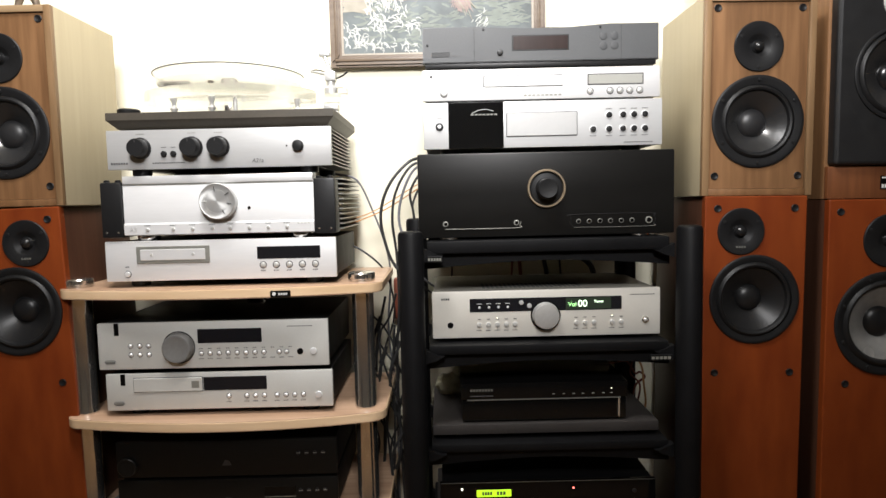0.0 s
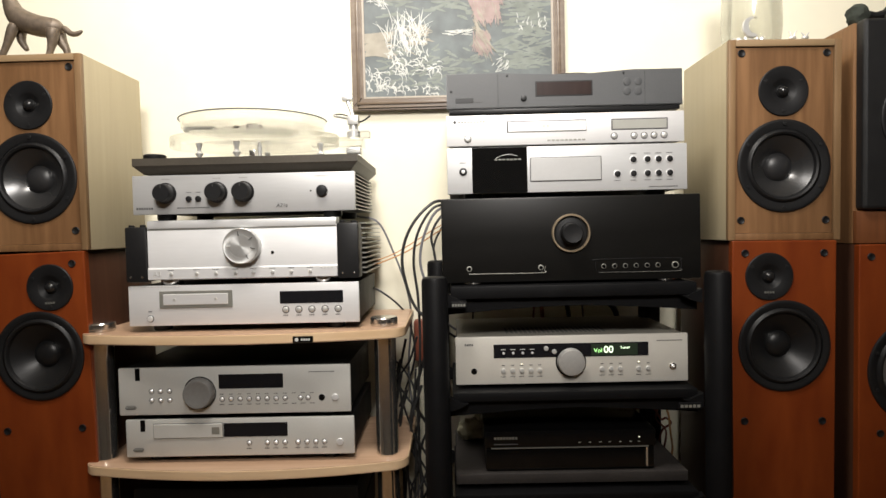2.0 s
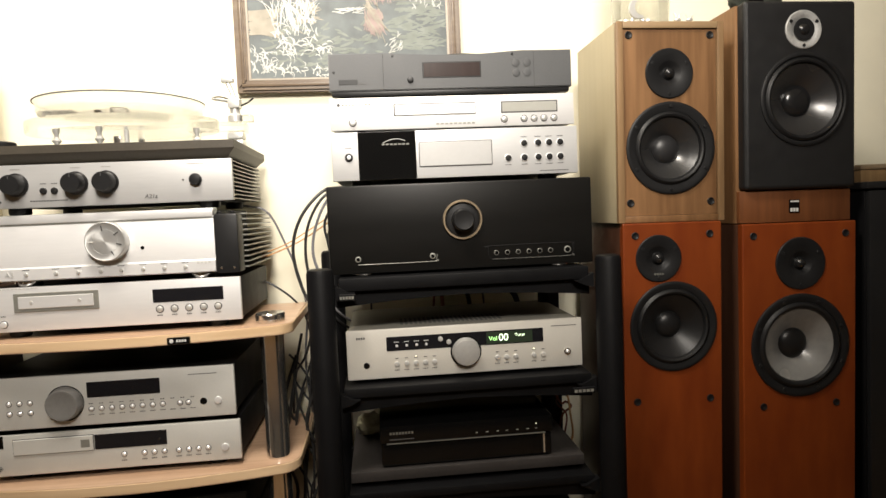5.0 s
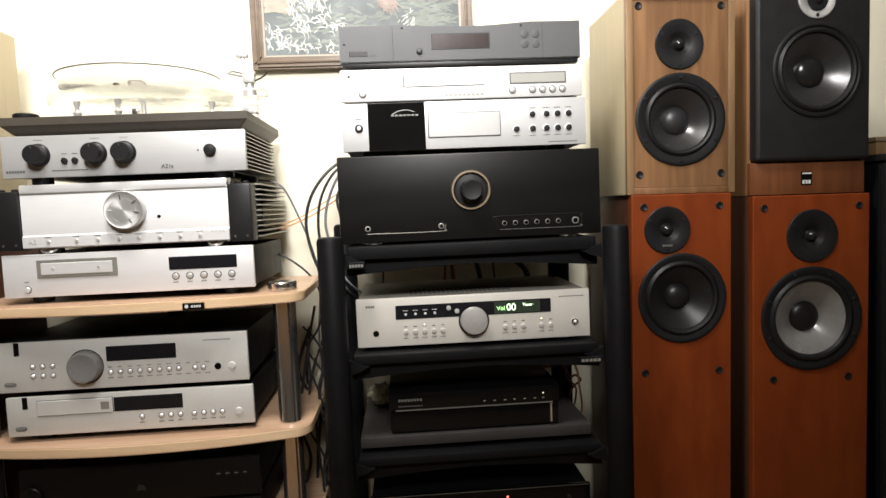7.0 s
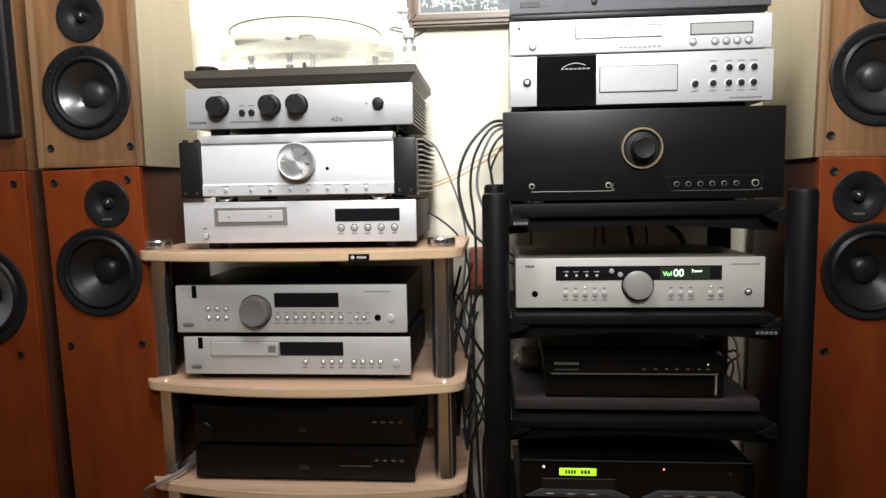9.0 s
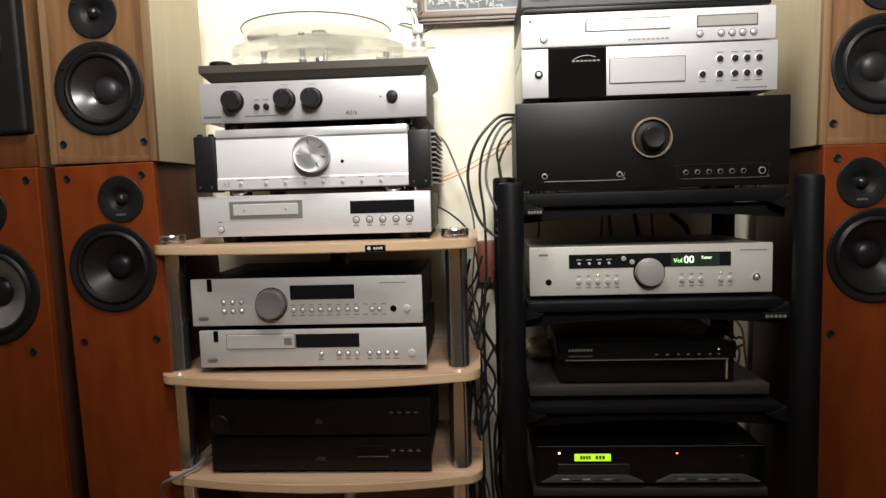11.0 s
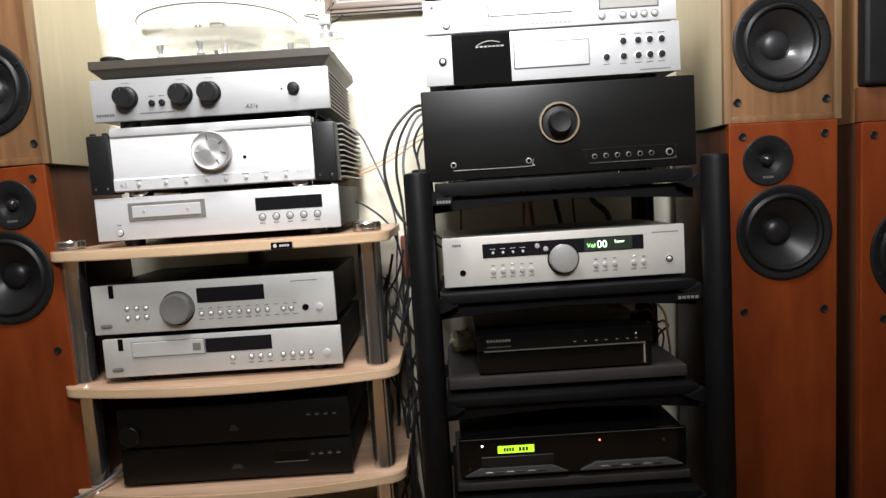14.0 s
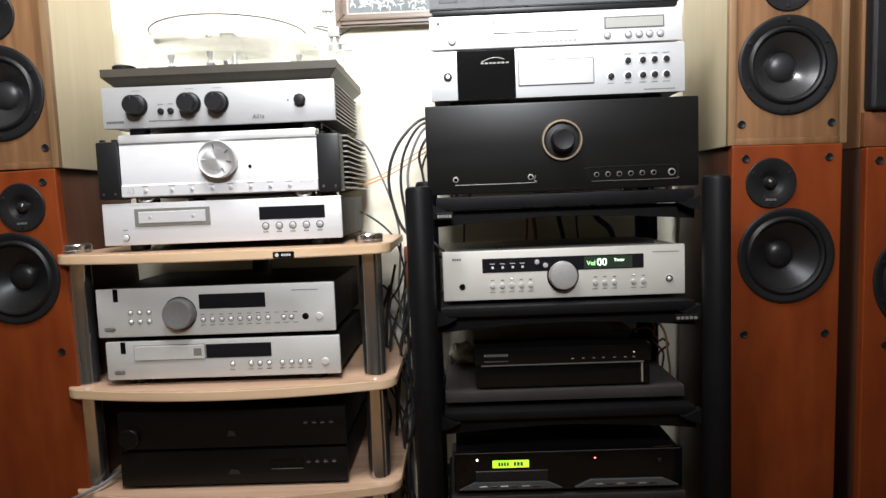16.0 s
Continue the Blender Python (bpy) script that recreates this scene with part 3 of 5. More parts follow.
def black_front_bookshelf(x, y, z, w, h, d, label, mirror=1, lean=0.0):
    t = thing("bookshelf_loudspeaker", x, y, z, label, "loudspeaker", "bookshelf loudspeakers")
    t.rotation_euler = (0, radians(-lean), 0)
    carcass(t, w, d, h - 0.003, 0.012, WALNUT)
    tx, wx, mid = mirror * 0.0085, mirror * 0.0105, mirror * 0.004
    part("baffle", holed(mid - 0.1145, mid + 0.1145, -0.012, 0.0115, 0.065, h, [(tx, h - 0.0555, 0.035), (wx, h - 0.188, 0.087)], 0.007), CHARCOAL_BAFFLE, t, "black textured front", smooth=False)
    part("plinth_strip", box(-w / 2, w / 2, 0.0, 0.0115, 0.0005, 0.063, 0.0015), RED_WALNUT, t)
    p = part("badge", box(-0.0135, 0.0085, -0.0015, 0.001, 0.018, 0.044, 0.0008, 1), BLACK_GLOSS, t)
    bars(p, -0.0115, 0.0065, 0.024, 0.007, PALE_PRINT, 3, y=-0.0016)
    bars(p, -0.0115, 0.0065, 0.0405, 0.003, PALE_PRINT, 1, y=-0.0016)
    tw = tweeter(t, tx, h - 0.0555, 0.037, -0.012, SILVER_CAST, 0.0125)
    part("chamber", lathe([(0.021, 0.0036), (0.021, 0.0042), (0.014, 0.0042), (0.0138, 0.003)], 32), BLACK_PLASTIC, tw)
    driver(t, "woofer", wx, h - 0.188, 0.090, -0.012, SHINY_CONE, 0.34, ring=0.9, screws=0, cap_mat=GLOSS_CAP)
    return t


walnut_bookshelf(0.7004, 1.71, 0.9286, 0.213, 0.381, 0.235, "walnut bookshelf loudspeaker with black drivers on a cherry tower", lean=-0.76)
walnut_bookshelf(-0.7505, 1.715, 0.9392, 0.213, 0.381, 0.235, "walnut bookshelf loudspeaker with pale sides on a cherry tower", lean=0.22)
cherry_tower(0.6858, 1.705, 0.0014, 0.198, 0.9265, 0.27, "cherry floorstanding loudspeaker with one black woofer", -1, lean=-0.77)
cherry_tower(-0.7255, 1.712, 0.0027, 0.198, 0.9332, 0.27, "cherry floorstanding loudspeaker beside the beech rack", 1, lean=1.54)
black_front_bookshelf(0.9545, 1.712, 0.9172, 0.232, 0.425, 0.28, "walnut loudspeaker with black front and silver tweeter ring", lean=-0.52)
black_front_bookshelf(-1.000, 1.712, 0.9337, 0.232, 0.425, 0.28, "walnut loudspeaker with black front on a cherry tower", -1, lean=0.72)
cherry_tower(0.9504, 1.705, 0.0011, 0.238, 0.915, 0.30, "wide cherry floorstanding loudspeaker with a grey cone woofer", 1, 0.052, 0.0005, 0.0805, 0.103, 0.2435, GREY_CONE, 0.3635, 0.3, True, lean=-0.52)
cherry_tower(-0.9877, 1.705, 0.0015, 0.238, 0.931, 0.30, "wide cherry floorstanding loudspeaker at the end of the row", -1, 0.052, 0.0005, 0.0805, 0.103, 0.2435, GREY_CONE, 0.3635, 0.3, True, lean=0.72)

# ---- beech rack ----
rack = thing("beech_hifi_rack", -0.347, 1.70, 0.0, "beech shelf rack with curved fronts on chrome tubes", "rack")


def shelf_outline(w, d, bow, r=0.028):
    """A board with a bowed front that rolls round into straight sides."""
    front = []
    for u in sorted({s * v for s in (-1, 1) for v in [k / 20 for k in range(18)] + [1 - r / (w / 2) * (1 - math.sin(radians(a))) for a in range(0, 91, 10)]}):
        edge = max(0.0, abs(u) * w / 2 - (w / 2 - r)) / r
        front.append((u * w / 2, -bow * (1 - u * u) + r * (1 - math.sqrt(max(0.0, 1 - edge * edge)))))
    return front + [(w / 2, d), (-w / 2, d)]


def edge_band(w, d, bow, z0, z1, out=0.0012):
    """The lipping along a board's bowed front and sides: a thin strip standing proud of the edge."""
    line = shelf_outline(w, d, bow)
    line = [line[-1], *line[:-1]]
    bm, rows = bmesh.new(), []
    for k, (a, b) in enumerate(line):
        (xa, ya), (xb, yb) = line[max(k - 1, 0)], line[min(k + 1, len(line) - 1)]
        n = Vector((yb - ya, xa - xb)).normalized()
        rows.append([bm.verts.new((a + n.x * o, b + n.y * o, z)) for o, z in ((-0.001, z0), (out, z0 + 0.0012), (out, z1 - 0.0012), (-0.001, z1))])
    for p, q in zip(rows, rows[1:]):
        for k in range(4):
            bm.faces.new((p[k], p[(k + 1) % 4], q[(k + 1) % 4], q[k]))
    bm.faces.new(rows[0])
    bm.faces.new(rows[-1])
    return bm


for zt in (0.777, 0.522, 0.319, 0.10):
    s = part("shelf", prism(shelf_outline(0.632, 0.292, 0.045), zt - 0.019, zt, 0.0035), BEECH, rack)
    part("edge_band", edge_band(0.632, 0.292, 0.045, zt - 0.0183, zt - 0.0007), BEECH_EDGE, s, "pale beech edge lipping")
for xs, ys in ((-0.288, 0.036), (0.275, 0.036), (0.0, 0.25)):
    for za, zb in ((0.0, 0.081), (0.10, 0.300), (0.319, 0.503), (0.522, 0.758)):
        part("tube", lathe([(0.0205, za), (0.0218, za + 0.001), (0.0218, za + 0.004), (0.0214, za + 0.005), (0.0214, zb - 0.005), (0.0218, zb - 0.004), (0.0218, zb - 0.001), (0.0205, zb)], 32, "z"), CHROME, rack, at=(xs, ys, 0))
for xs in (-0.290, 0.274):
    part("cap", lathe([(0.0240, 0.777), (0.0268, 0.7780), (0.0268, 0.782), (0.0256, 0.7828), (0.0268, 0.7836), (0.0268, 0.7915), (0.0250, 0.794), (0.016, 0.7945), (0, 0.7945)], 40, "z"), CHROME, rack, at=(xs, 0.037, 0))
bd = part("badge", box(0.111, 0.149, -0.0425, -0.033, 0.7585, 0.771, 0.0015, 1), BLACK_GLOSS, rack)
bars(bd, 0.127, 0.145, 0.765, 0.004, PALE_PRINT, 4, y=-0.0425)
stud(bd, "emblem", 0.119, 0.765, 0.0035, 0.0008, PALE_PRINT, y=-0.0425)

# ---- black rack ----
brack = thing("black_hifi_rack", 0.289, 1.65, 0.0, "black steel rack with round posts and open shelves", "rack")
for xs in (-0.2585, 0.2585):
    for ys, zt in ((0.0, 0.877), (0.295, 0.893)):
        part("post", lathe([(0.023, 0), (0.0237, 0.002), (0.0237, zt - 0.008), (0.0215, zt - 0.002), (0.017, zt), (0, zt)], 36, "z"), BLACK_STEEL, brack, at=(xs if ys == 0 or xs < 0 else 0.224, ys, 0))
for zt, th in ((0.856, 0.024), (0.656, 0.018), (0.462, 0.016), (0.262, 0.018), (0.07, 0.018)):
    s = part("shelf", box(-0.229, 0.229, 0.02, 0.30, zt - th, zt, 0.003), BLACK_STEEL, brack)
    for sx in (-1, 1):
        for ys in (0.0, 0.295):
            part("bracket", prism([(sx * 0.236, zt - th - 0.015), (sx * 0.236, zt - th + 0.012), (sx * 0.21, zt - th - 0.001), (sx * 0.20, zt - th - 0.001), (sx * 0.217, zt - th - 0.010)],
                                  ys + 0.012 if ys < 0.1 else ys - 0.03, ys + 0.03 if ys < 0.1 else ys - 0.012, plane="xz"), BLACK_STEEL, brack, smooth=False)
arch = [k / 12 for k in range(-12, 13)]
for zt, th in ((0.856, 0.024), (0.656, 0.018), (0.462, 0.016), (0.262, 0.018)):
    low = zt - th - 0.001
    part("apron", prism([(0.234 * u, low - 0.016 - 0.013 * abs(u) ** 1.6) for u in arch] + [(0.234, low), (-0.234, low)], 0.034, 0.046, 0.001, plane="xz"), BLACK_STEEL, brack, "dark arched rail under the shelf", smooth=False)
for xs, zz, hw in ((-0.214, 0.823, 0.015), (0.210, 0.627, 0.021)):
    q = part("badge", box(xs - hw, xs + hw, 0.006, 0.012, zz - 0.006, zz + 0.006, 0.001, 1), BLACK_STEEL, brack)
    bars(q, xs - hw + 0.002, xs + hw - 0.002, zz, 0.005, FIN_BRIGHT, 5, y=0.0058)


# ---- left column of components ----
# silver player on the top shelf
t = unit("cd_transport", -0.561, -0.116, 0.790, 0.8675, 0.29, SILVER, BLACK_STEEL, "slim silver disc player with a framed tray and black body", "disc player", 0.012, foot_mat=BLACK_PLASTIC)
Z = 0.012
fr = plate(t, "tray_frame", -0.162, -0.021, Z + 0.034, Z + 0.067, FIN_BRIGHT, out=0.0025, label="grey metal tray surround")
plate(t, "tray_front", -0.154, -0.029, Z + 0.040, Z + 0.061, SILVER_BRIGHT, out=0.004)
for xx in (-0.132, -0.052):
    stud(t, "screw", xx, Z + 0.0505, 0.0028, 0.0012, SPUN, y=-0.004)
plate(t, "display", 0.070, 0.192, Z + 0.038, Z + 0.062, DISPLAY, out=0.001)
for k in range(5):
    stud(t, "button_ring", 0.081 + 0.0252 * k, Z + 0.0265, 0.0070, 0.0006, PRINT)
    stud(t, "button", 0.081 + 0.0252 * k, Z + 0.0265, 0.0054, 0.0035, SPUN, dome=0.7)
    bars(t, 0.076 + 0.0252 * k, 0.086 + 0.0252 * k, Z + 0.0155, 0.0016, PRINT, 3)
stud(t, "button_ring", -0.181, Z + 0.014, 0.0070, 0.0006, PRINT)
stud(t, "button", -0.181, Z + 0.014, 0.0056, 0.004, SILVER_BRIGHT)
bars(t, -0.185, -0.177, Z + 0.028, 0.0016, PRINT, 3)
bars(t, -0.212, -0.12, Z + 0.0755, 0.0018, PALE_PRINT, 14)

# silver amplifier with a large turned knob
t = thing("integrated_amplifier", -0.3375, 1.70, 0.871, "silver amplifier with large spun knob and black corner blocks", "amplifier")
part("chassis", box(-0.18, 0.18, 0.02, 0.30, 0.006, 0.118, 0.002), BLACK_STEEL, t)
face = [(0.0, 0.007), (-0.004, 0.009), (-0.004, 0.028), (-0.001, 0.031), (-0.001, 0.108), (0.004, 0.117), (0.02, 0.122), (0.03, 0.122), (0.03, 0.007)]
bm = bmesh.new()
a, b = ([bm.verts.new((sx * 0.182, yy, zz)) for yy, zz in face] for sx in (-1, 1))
bm.faces.new(a)
bm.faces.new(b)
for k in range(len(face)):
    bm.faces.new((a[k], a[(k + 1) % len(face)], b[(k + 1) % len(face)], b[k]))
part("front_panel", bm, SILVER, t)
part("top_strip", box(-0.182, 0.182, -0.0035, 0.012, 0.1054, 0.121, 0.003), SILVER_BRIGHT, t, "bright rounded upper edge")
part("groove", box(-0.182, 0.182, -0.0016, 0.004, 0.1030, 0.1052), FIN_BRIGHT, t, smooth=False)
for sx in (-1, 1):
    c = part("corner_block", box(sx * 0.2035 - 0.0205, sx * 0.2035 + 0.0205, -0.006, 0.04, 0.004, 0.110, 0.004), BLACK_PLASTIC, t)
    for xx in (-0.011, 0.011):
        part("post_top", lathe([(0.0055, 0.10), (0.0055, 0.113), (0.004, 0.1145), (0, 0.1145)], 16, "z"), BLACK_PLASTIC, c, at=(sx * 0.2035 + xx, 0.004, 0))
        stud(c, "screw", sx * 0.2035 + xx, 0.014, 0.0022, 0.001, CHROME, y=-0.006)
    for k in range(11):
        part("heatsink_fin", box(min(sx * 0.179, sx * 0.221), max(sx * 0.179, sx * 0.232), 0.041, 0.295, 0.010 + k * 0.0098, 0.0125 + k * 0.0098), FIN_BRIGHT, t, smooth=False)
knob = part("volume_knob", lathe([(0.0345, -0.001), (0.0345, 0.0172), (0.0337, 0.0185), (0.0328, 0.019), (0.0322, 0.0186), (0.0225, 0.0186), (0.0222, 0.0183), (0.0216, 0.0183), (0.0213, 0.0187), (0.0, 0.0192)], 64), SPUN_FACE, t, "spun aluminium knob", at=(0.003, -0.001, 0.070))
for a in (35, -12, 100, 180, -60):
    bm = box(0.019, 0.028, -0.0197, -0.0185, -0.0009, 0.0009)
    bmesh.ops.rotate(bm, verts=bm.verts, matrix=Matrix.Rotation(radians(-a), 3, "Y"))
    part("mark", bm, PRINT if a != 180 else PALE_PRINT, knob, smooth=False)
stud(t, "sensor", 0.058, 0.056, 0.0032, 0.001, BLACK_GLOSS, y=-0.001)
for k, xx in enumerate((-0.137, -0.088, -0.051, -0.013, 0.021, 0.058, 0.094, 0.130)):
    stud(t, "button", xx, 0.0185, 0.0034, 0.003, SPUN, y=-0.004)
    bars(t, xx - 0.006, xx + 0.006, 0.0262, 0.0013, PRINT, 4, y=-0.004)
words(t, "A3", -0.172, 0.0145, 0.013, SPUN, y=-0.0045)
bars(t, 0.15, 0.176, 0.025, 0.003, PALE_PRINT, 4, y=-0.004)
for sx in (-1, 1):
    for yy in (0.03, 0.26):
        part("foot", lathe([(0.020, -0.0035), (0.021, -0.002), (0.021, 0.006)], 24, "z"), CHROME, t, at=(sx * 0.15, yy, 0))

# silver amplifier with three black knobs
t = unit("integrated_amplifier", -0.546, -0.118, 1.0045, 1.079, 0.28, SILVER_DULL, BLACK_STEEL, "silver amplifier with three black knobs and side heatsinks", "amplifier", 0.0115, body_in=0.04, face_t=0.010, bevel=0.002)
Z = 0.0115
for sx in (-1, 1):
    for k in range(10):
        part("heatsink_fin", box(min(sx * 0.172, sx * 0.211), max(sx * 0.172, sx * 0.211), 0.011, 0.28, Z + 0.003 + k * 0.0075, Z + 0.0052 + k * 0.0075), FIN_METAL, t, smooth=False)
for xx in (-0.149, -0.0505, 0.0005):
    k = part("knob", lathe([(0.020, -0.001), (0.0205, 0.002), (0.0195, 0.0045), (0.0175, 0.006), (0.017, 0.022), (0.0155, 0.0245), (0, 0.0245)], 36), BLACK_PLASTIC, t, at=(xx, 0, Z + 0.040))
    bars(k, -0.0005, 0.0005, 0.012, 0.005, PRINT, 1, y=-0.0248, name="pointer")
    bars(t, xx - 0.008, xx + 0.008, Z + 0.067, 0.0014, FIN_BRIGHT, 5)
stud(t, "power_knob", 0.151, Z + 0.039, 0.0105, 0.010, BLACK_PLASTIC)
stud(t, "led", 0.129, Z + 0.039, 0.0016, 0.0008, RED_DISPLAY)
for xx in (-0.105, -0.0868):
    stud(t, "button", xx, Z + 0.0285, 0.0056, 0.005, BLACK_PLASTIC)
    bars(t, xx - 0.005, xx + 0.005, Z + 0.041, 0.0013, PRINT, 3)
bars(t, 0.137, 0.167, Z + 0.067, 0.0014, FIN_BRIGHT, 8)
bars(t, -0.207, -0.174, Z + 0.0115, 0.0042, PRINT, 7)
bars(t, -0.128, -0.065, Z + 0.0115, 0.0022, PRINT, 14)
words(t, "A21a", 0.062, Z + 0.009, 0.0105, PRINT, y=-0.001, shear=0.2)

# board and turntable
t = thing("turntable_board", -0.3285, 1.70, 1.079, "taupe wooden board under the clear turntable", "board")
bm = bmesh.new()
rows = [(0.016, 0.003), (0.0, 0.019), (0.0, 0.033)]
loops = [[bm.verts.new((sx * (0.2165 - e), yy, zz)) for sx, yy in ((-1, e), (1, e), (1, 0.30 - e), (-1, 0.30 - e))] for e, zz in rows]
bm.faces.new(loops[0])
bm.faces.new(loops[-1])
for p, q in zip(loops, loops[1:]):
    for k in range(4):
        bm.faces.new((p[k], p[(k + 1) % 4], q[(k + 1) % 4], q[k]))
part("panel", bm, TAUPE, t)
for sx in (-1, 1):
    for yy in (0.05, 0.25):
        part("foot", lathe([(0.012, 0), (0.012, 0.0035)], 16, "z"), BLACK_RUBBER, t, at=(sx * 0.15, yy, 0))
solid("rubber_puck", lathe([(0.020, 0), (0.021, 0.002), (0.021, 0.008), (0.018, 0.010), (0, 0.010)], 28, "z"), BLACK_RUBBER, "small black rubber puck on the turntable board", "puck", at=(-0.513, 1.728, 1.1122))

TT = (-0.355, 1.860, 1.1122)
t = thing("turntable", *TT, "clear acrylic turntable with chrome feet and tonearm", "turntable")
outline = [(0.168 * math.cos(a) * (1 + 0.08 * math.cos(2 * a)), 0.118 * math.sin(a)) for a in [2 * math.pi * k / 48 for k in range(48)]]
part("plinth", prism(outline, 0.037, 0.060, 0.002), ACRYLIC, t)
part("platter", lathe([(0.0, 0.0723), (0.147, 0.0723), (0.1485, 0.0733), (0.1485, 0.0905), (0.1525, 0.0915), (0.1527, 0.0930), (0.1515, 0.0935), (0.0, 0.0935)], 72, "z"), ACRYLIC, t)
part("rim", sweep([(0.1532 * math.cos(radians(a)), 0.1532 * math.sin(radians(a)), 0.0926) for a in range(172, 369, 4)], 0.0013, 6), CHARCOAL, t, "thin dark platter edge")
part("sub_platter", lathe([(0.0, 0.0603), (0.080, 0.0603), (0.082, 0.0613), (0.082, 0.0710), (0.080, 0.0720), (0.0, 0.0720)], 56, "z"), ACRYLIC_CORE, t)
part("drive_block", box(-0.120, -0.058, -0.088, -0.040, 0.0605, 0.0715, 0.003), ACRYLIC_CORE, t)
part("bearing_block", box(0.014, 0.040, -0.105, -0.078, 0.0605, 0.0715, 0.003), ACRYLIC_CORE, t)
part("levelling_screw", lathe([(0.0062, 0.0605), (0.0070, 0.0612), (0.0070, 0.0665), (0.004, 0.068), (0, 0.068)], 20, "z"), CHROME, t, at=(-0.006, -0.104, 0))
for xx, yy in ((-0.086, -0.092), (-0.006, -0.104), (0.150, -0.045), (0.0, 0.09)):
    part("foot", lathe([(0.006, 0), (0.0068, 0.0015), (0.0035, 0.006), (0.0040, 0.009), (0.0075, 0.013), (0.0080, 0.015), (0.0042, 0.020), (0.0040, 0.026), (0.0065, 0.031), (0.0065, 0.0368)], 20, "z"), SPUN, t, at=(xx, yy, 0))
part("belt_post", lathe([(0.0045, 0.0), (0.0045, 0.03), (0.003, 0.032), (0.003, 0.0365)], 14, "z"), SPUN, t, at=(0.036, -0.09, 0))
part("tonearm_board", box(0.12, 0.23, 0.0, 0.06, 0.036, 0.056, 0.003), ACRYLIC, t)
part("motor_terminal", box(0.021, 0.033, -0.112, -0.1, 0.002, 0.018, 0.002), CHROME, t)
arm = part("arm_base", box(-0.0155, 0.0155, -0.016, 0.016, 0.0045, 0.0205, 0.003, 3), SPUN, t, at=(0.209, 0.03, 0))
part("arm_stem", lathe([(0.010, 0), (0.011, 0.0015), (0.011, 0.005)], 24, "z"), BLACK_PLASTIC, arm)
part("arm_collar", box(-0.0155, 0.0155, -0.016, 0.016, 0.0225, 0.0355, 0.002, 2), SPUN, arm)
part("arm_rest", box(0.010, 0.036, -0.012, 0.012, 0.0565, 0.071, 0.002, 2), ACRYLIC_CORE, arm)
part("arm_pillar", lathe([(0.013, 0.0565), (0.015, 0.058), (0.015, 0.070), (0.010, 0.075), (0.010, 0.098), (0.007, 0.1), (0, 0.1)], 28, "z"), SPUN, arm)
part("bearing", box(-0.012, 0.012, -0.014, 0.014, 0.085, 0.105, 0.003), SPUN, arm)
part("lift_post", sweep([(0.0, 0.0, 0.10), (-0.004, 0.0, 0.118), (-0.010, 0.0, 0.134), (-0.012, 0.0, 0.142)], 0.0046, 10), SPUN, arm)
part("counterweight", box(-0.024, 0.0, -0.009, 0.009, 0.138, 0.149, 0.003), SPUN, arm)
part("arm_tube", sweep([(0.002, 0.02, 0.099), (-0.018, -0.01, 0.1), (-0.036, -0.036, 0.1)], 0.0026, 8), SPUN, arm)
part("side_wire", sweep([(0.010, 0, 0.09), (0.026, 0, 0.097), (0.038, 0, 0.106)], 0.0018, 6), BLACK_PLASTIC, arm)
part("front_wire", sweep([(-0.010, -0.01, 0.104), (-0.028, -0.012, 0.108), (-0.042, -0.012, 0.106)], 0.0014, 6), BLACK_PLASTIC, arm)

# silver amplifier and player on the second shelf


def arc_buttons(t, xs, z, r=0.0043):
    for xx in xs:
        stud(t, "button_ring", xx, z, r + 0.0009, 0.0005, PRINT)
        stud(t, "button", xx, z, r - 0.0002, 0.0035, SILVER_BRIGHT, dome=0.8)


t = unit("integrated_amplifier", -0.587, -0.137, 0.6165, 0.7085, 0.30, SILVER_GREY, BLACK_STEEL, "silver-grey amplifier with round grey knob, stacked on a player", "amplifier", 0.008, bevel=0.0025)
Z = 0.008
part("volume_knob", lathe([(0.0296, -0.001), (0.0296, 0.002), (0.0283, 0.004), (0.0281, 0.014), (0.0265, 0.0165), (0.025, 0.0168), (0.022, 0.0162), (0, 0.0158)], 48), mat("grey_knob_plastic", (0.21, 0.207, 0.20), 0.38, 0.35, 200, 0.1), t, at=(-0.067, 0, Z + 0.042))
# black ring standing in for the crescent of shadow around the knob
part("dark_knob_ring", lathe([(0.0318, -0.001), (0.0318, 0.0012), (0.0308, 0.0016), (0.0300, 0.0002)], 48, closed=False), BLACK_GLOSS, t, at=(-0.067, 0, Z + 0.042))
plate(t, "display", -0.030, 0.095, Z + 0.049, Z + 0.077, DISPLAY, out=0.001)
plate(t, "mark_strip", -0.1925, -0.1825, Z + 0.067, Z + 0.0915, BLACK_GLOSS, out=0.0006)
arc_buttons(t, [-0.024 + 0.01745 * k for k in range(8)], Z + 0.029)
arc_buttons(t, (0.128, 0.1425), Z + 0.029)
stud(t, "jack", 0.169, Z + 0.029, 0.0062, 0.001, BLACK_GLOSS)
stud(t, "button", 0.195, Z + 0.029, 0.0066, 0.003, SILVER_BRIGHT)
for r in range(2):
    arc_buttons(t, (-0.161, -0.1435, -0.126), Z + 0.029 + 0.0175 * r)
for k in range(11):
    bars(t, -0.028 + 0.01745 * k, -0.020 + 0.01745 * k, Z + 0.0385, 0.0014, PRINT, 2)
    bars(t, -0.029 + 0.01745 * k, -0.019 + 0.01745 * k, Z + 0.0185, 0.0014, PRINT, 3)
bars(t, 0.145, 0.195, Z + 0.079, 0.0015, PRINT, 12)
q = plate(t, "nameplate", -0.213, -0.191, Z + 0.012, Z + 0.0190, PRINT, out=0.0008, bevel=0.003)
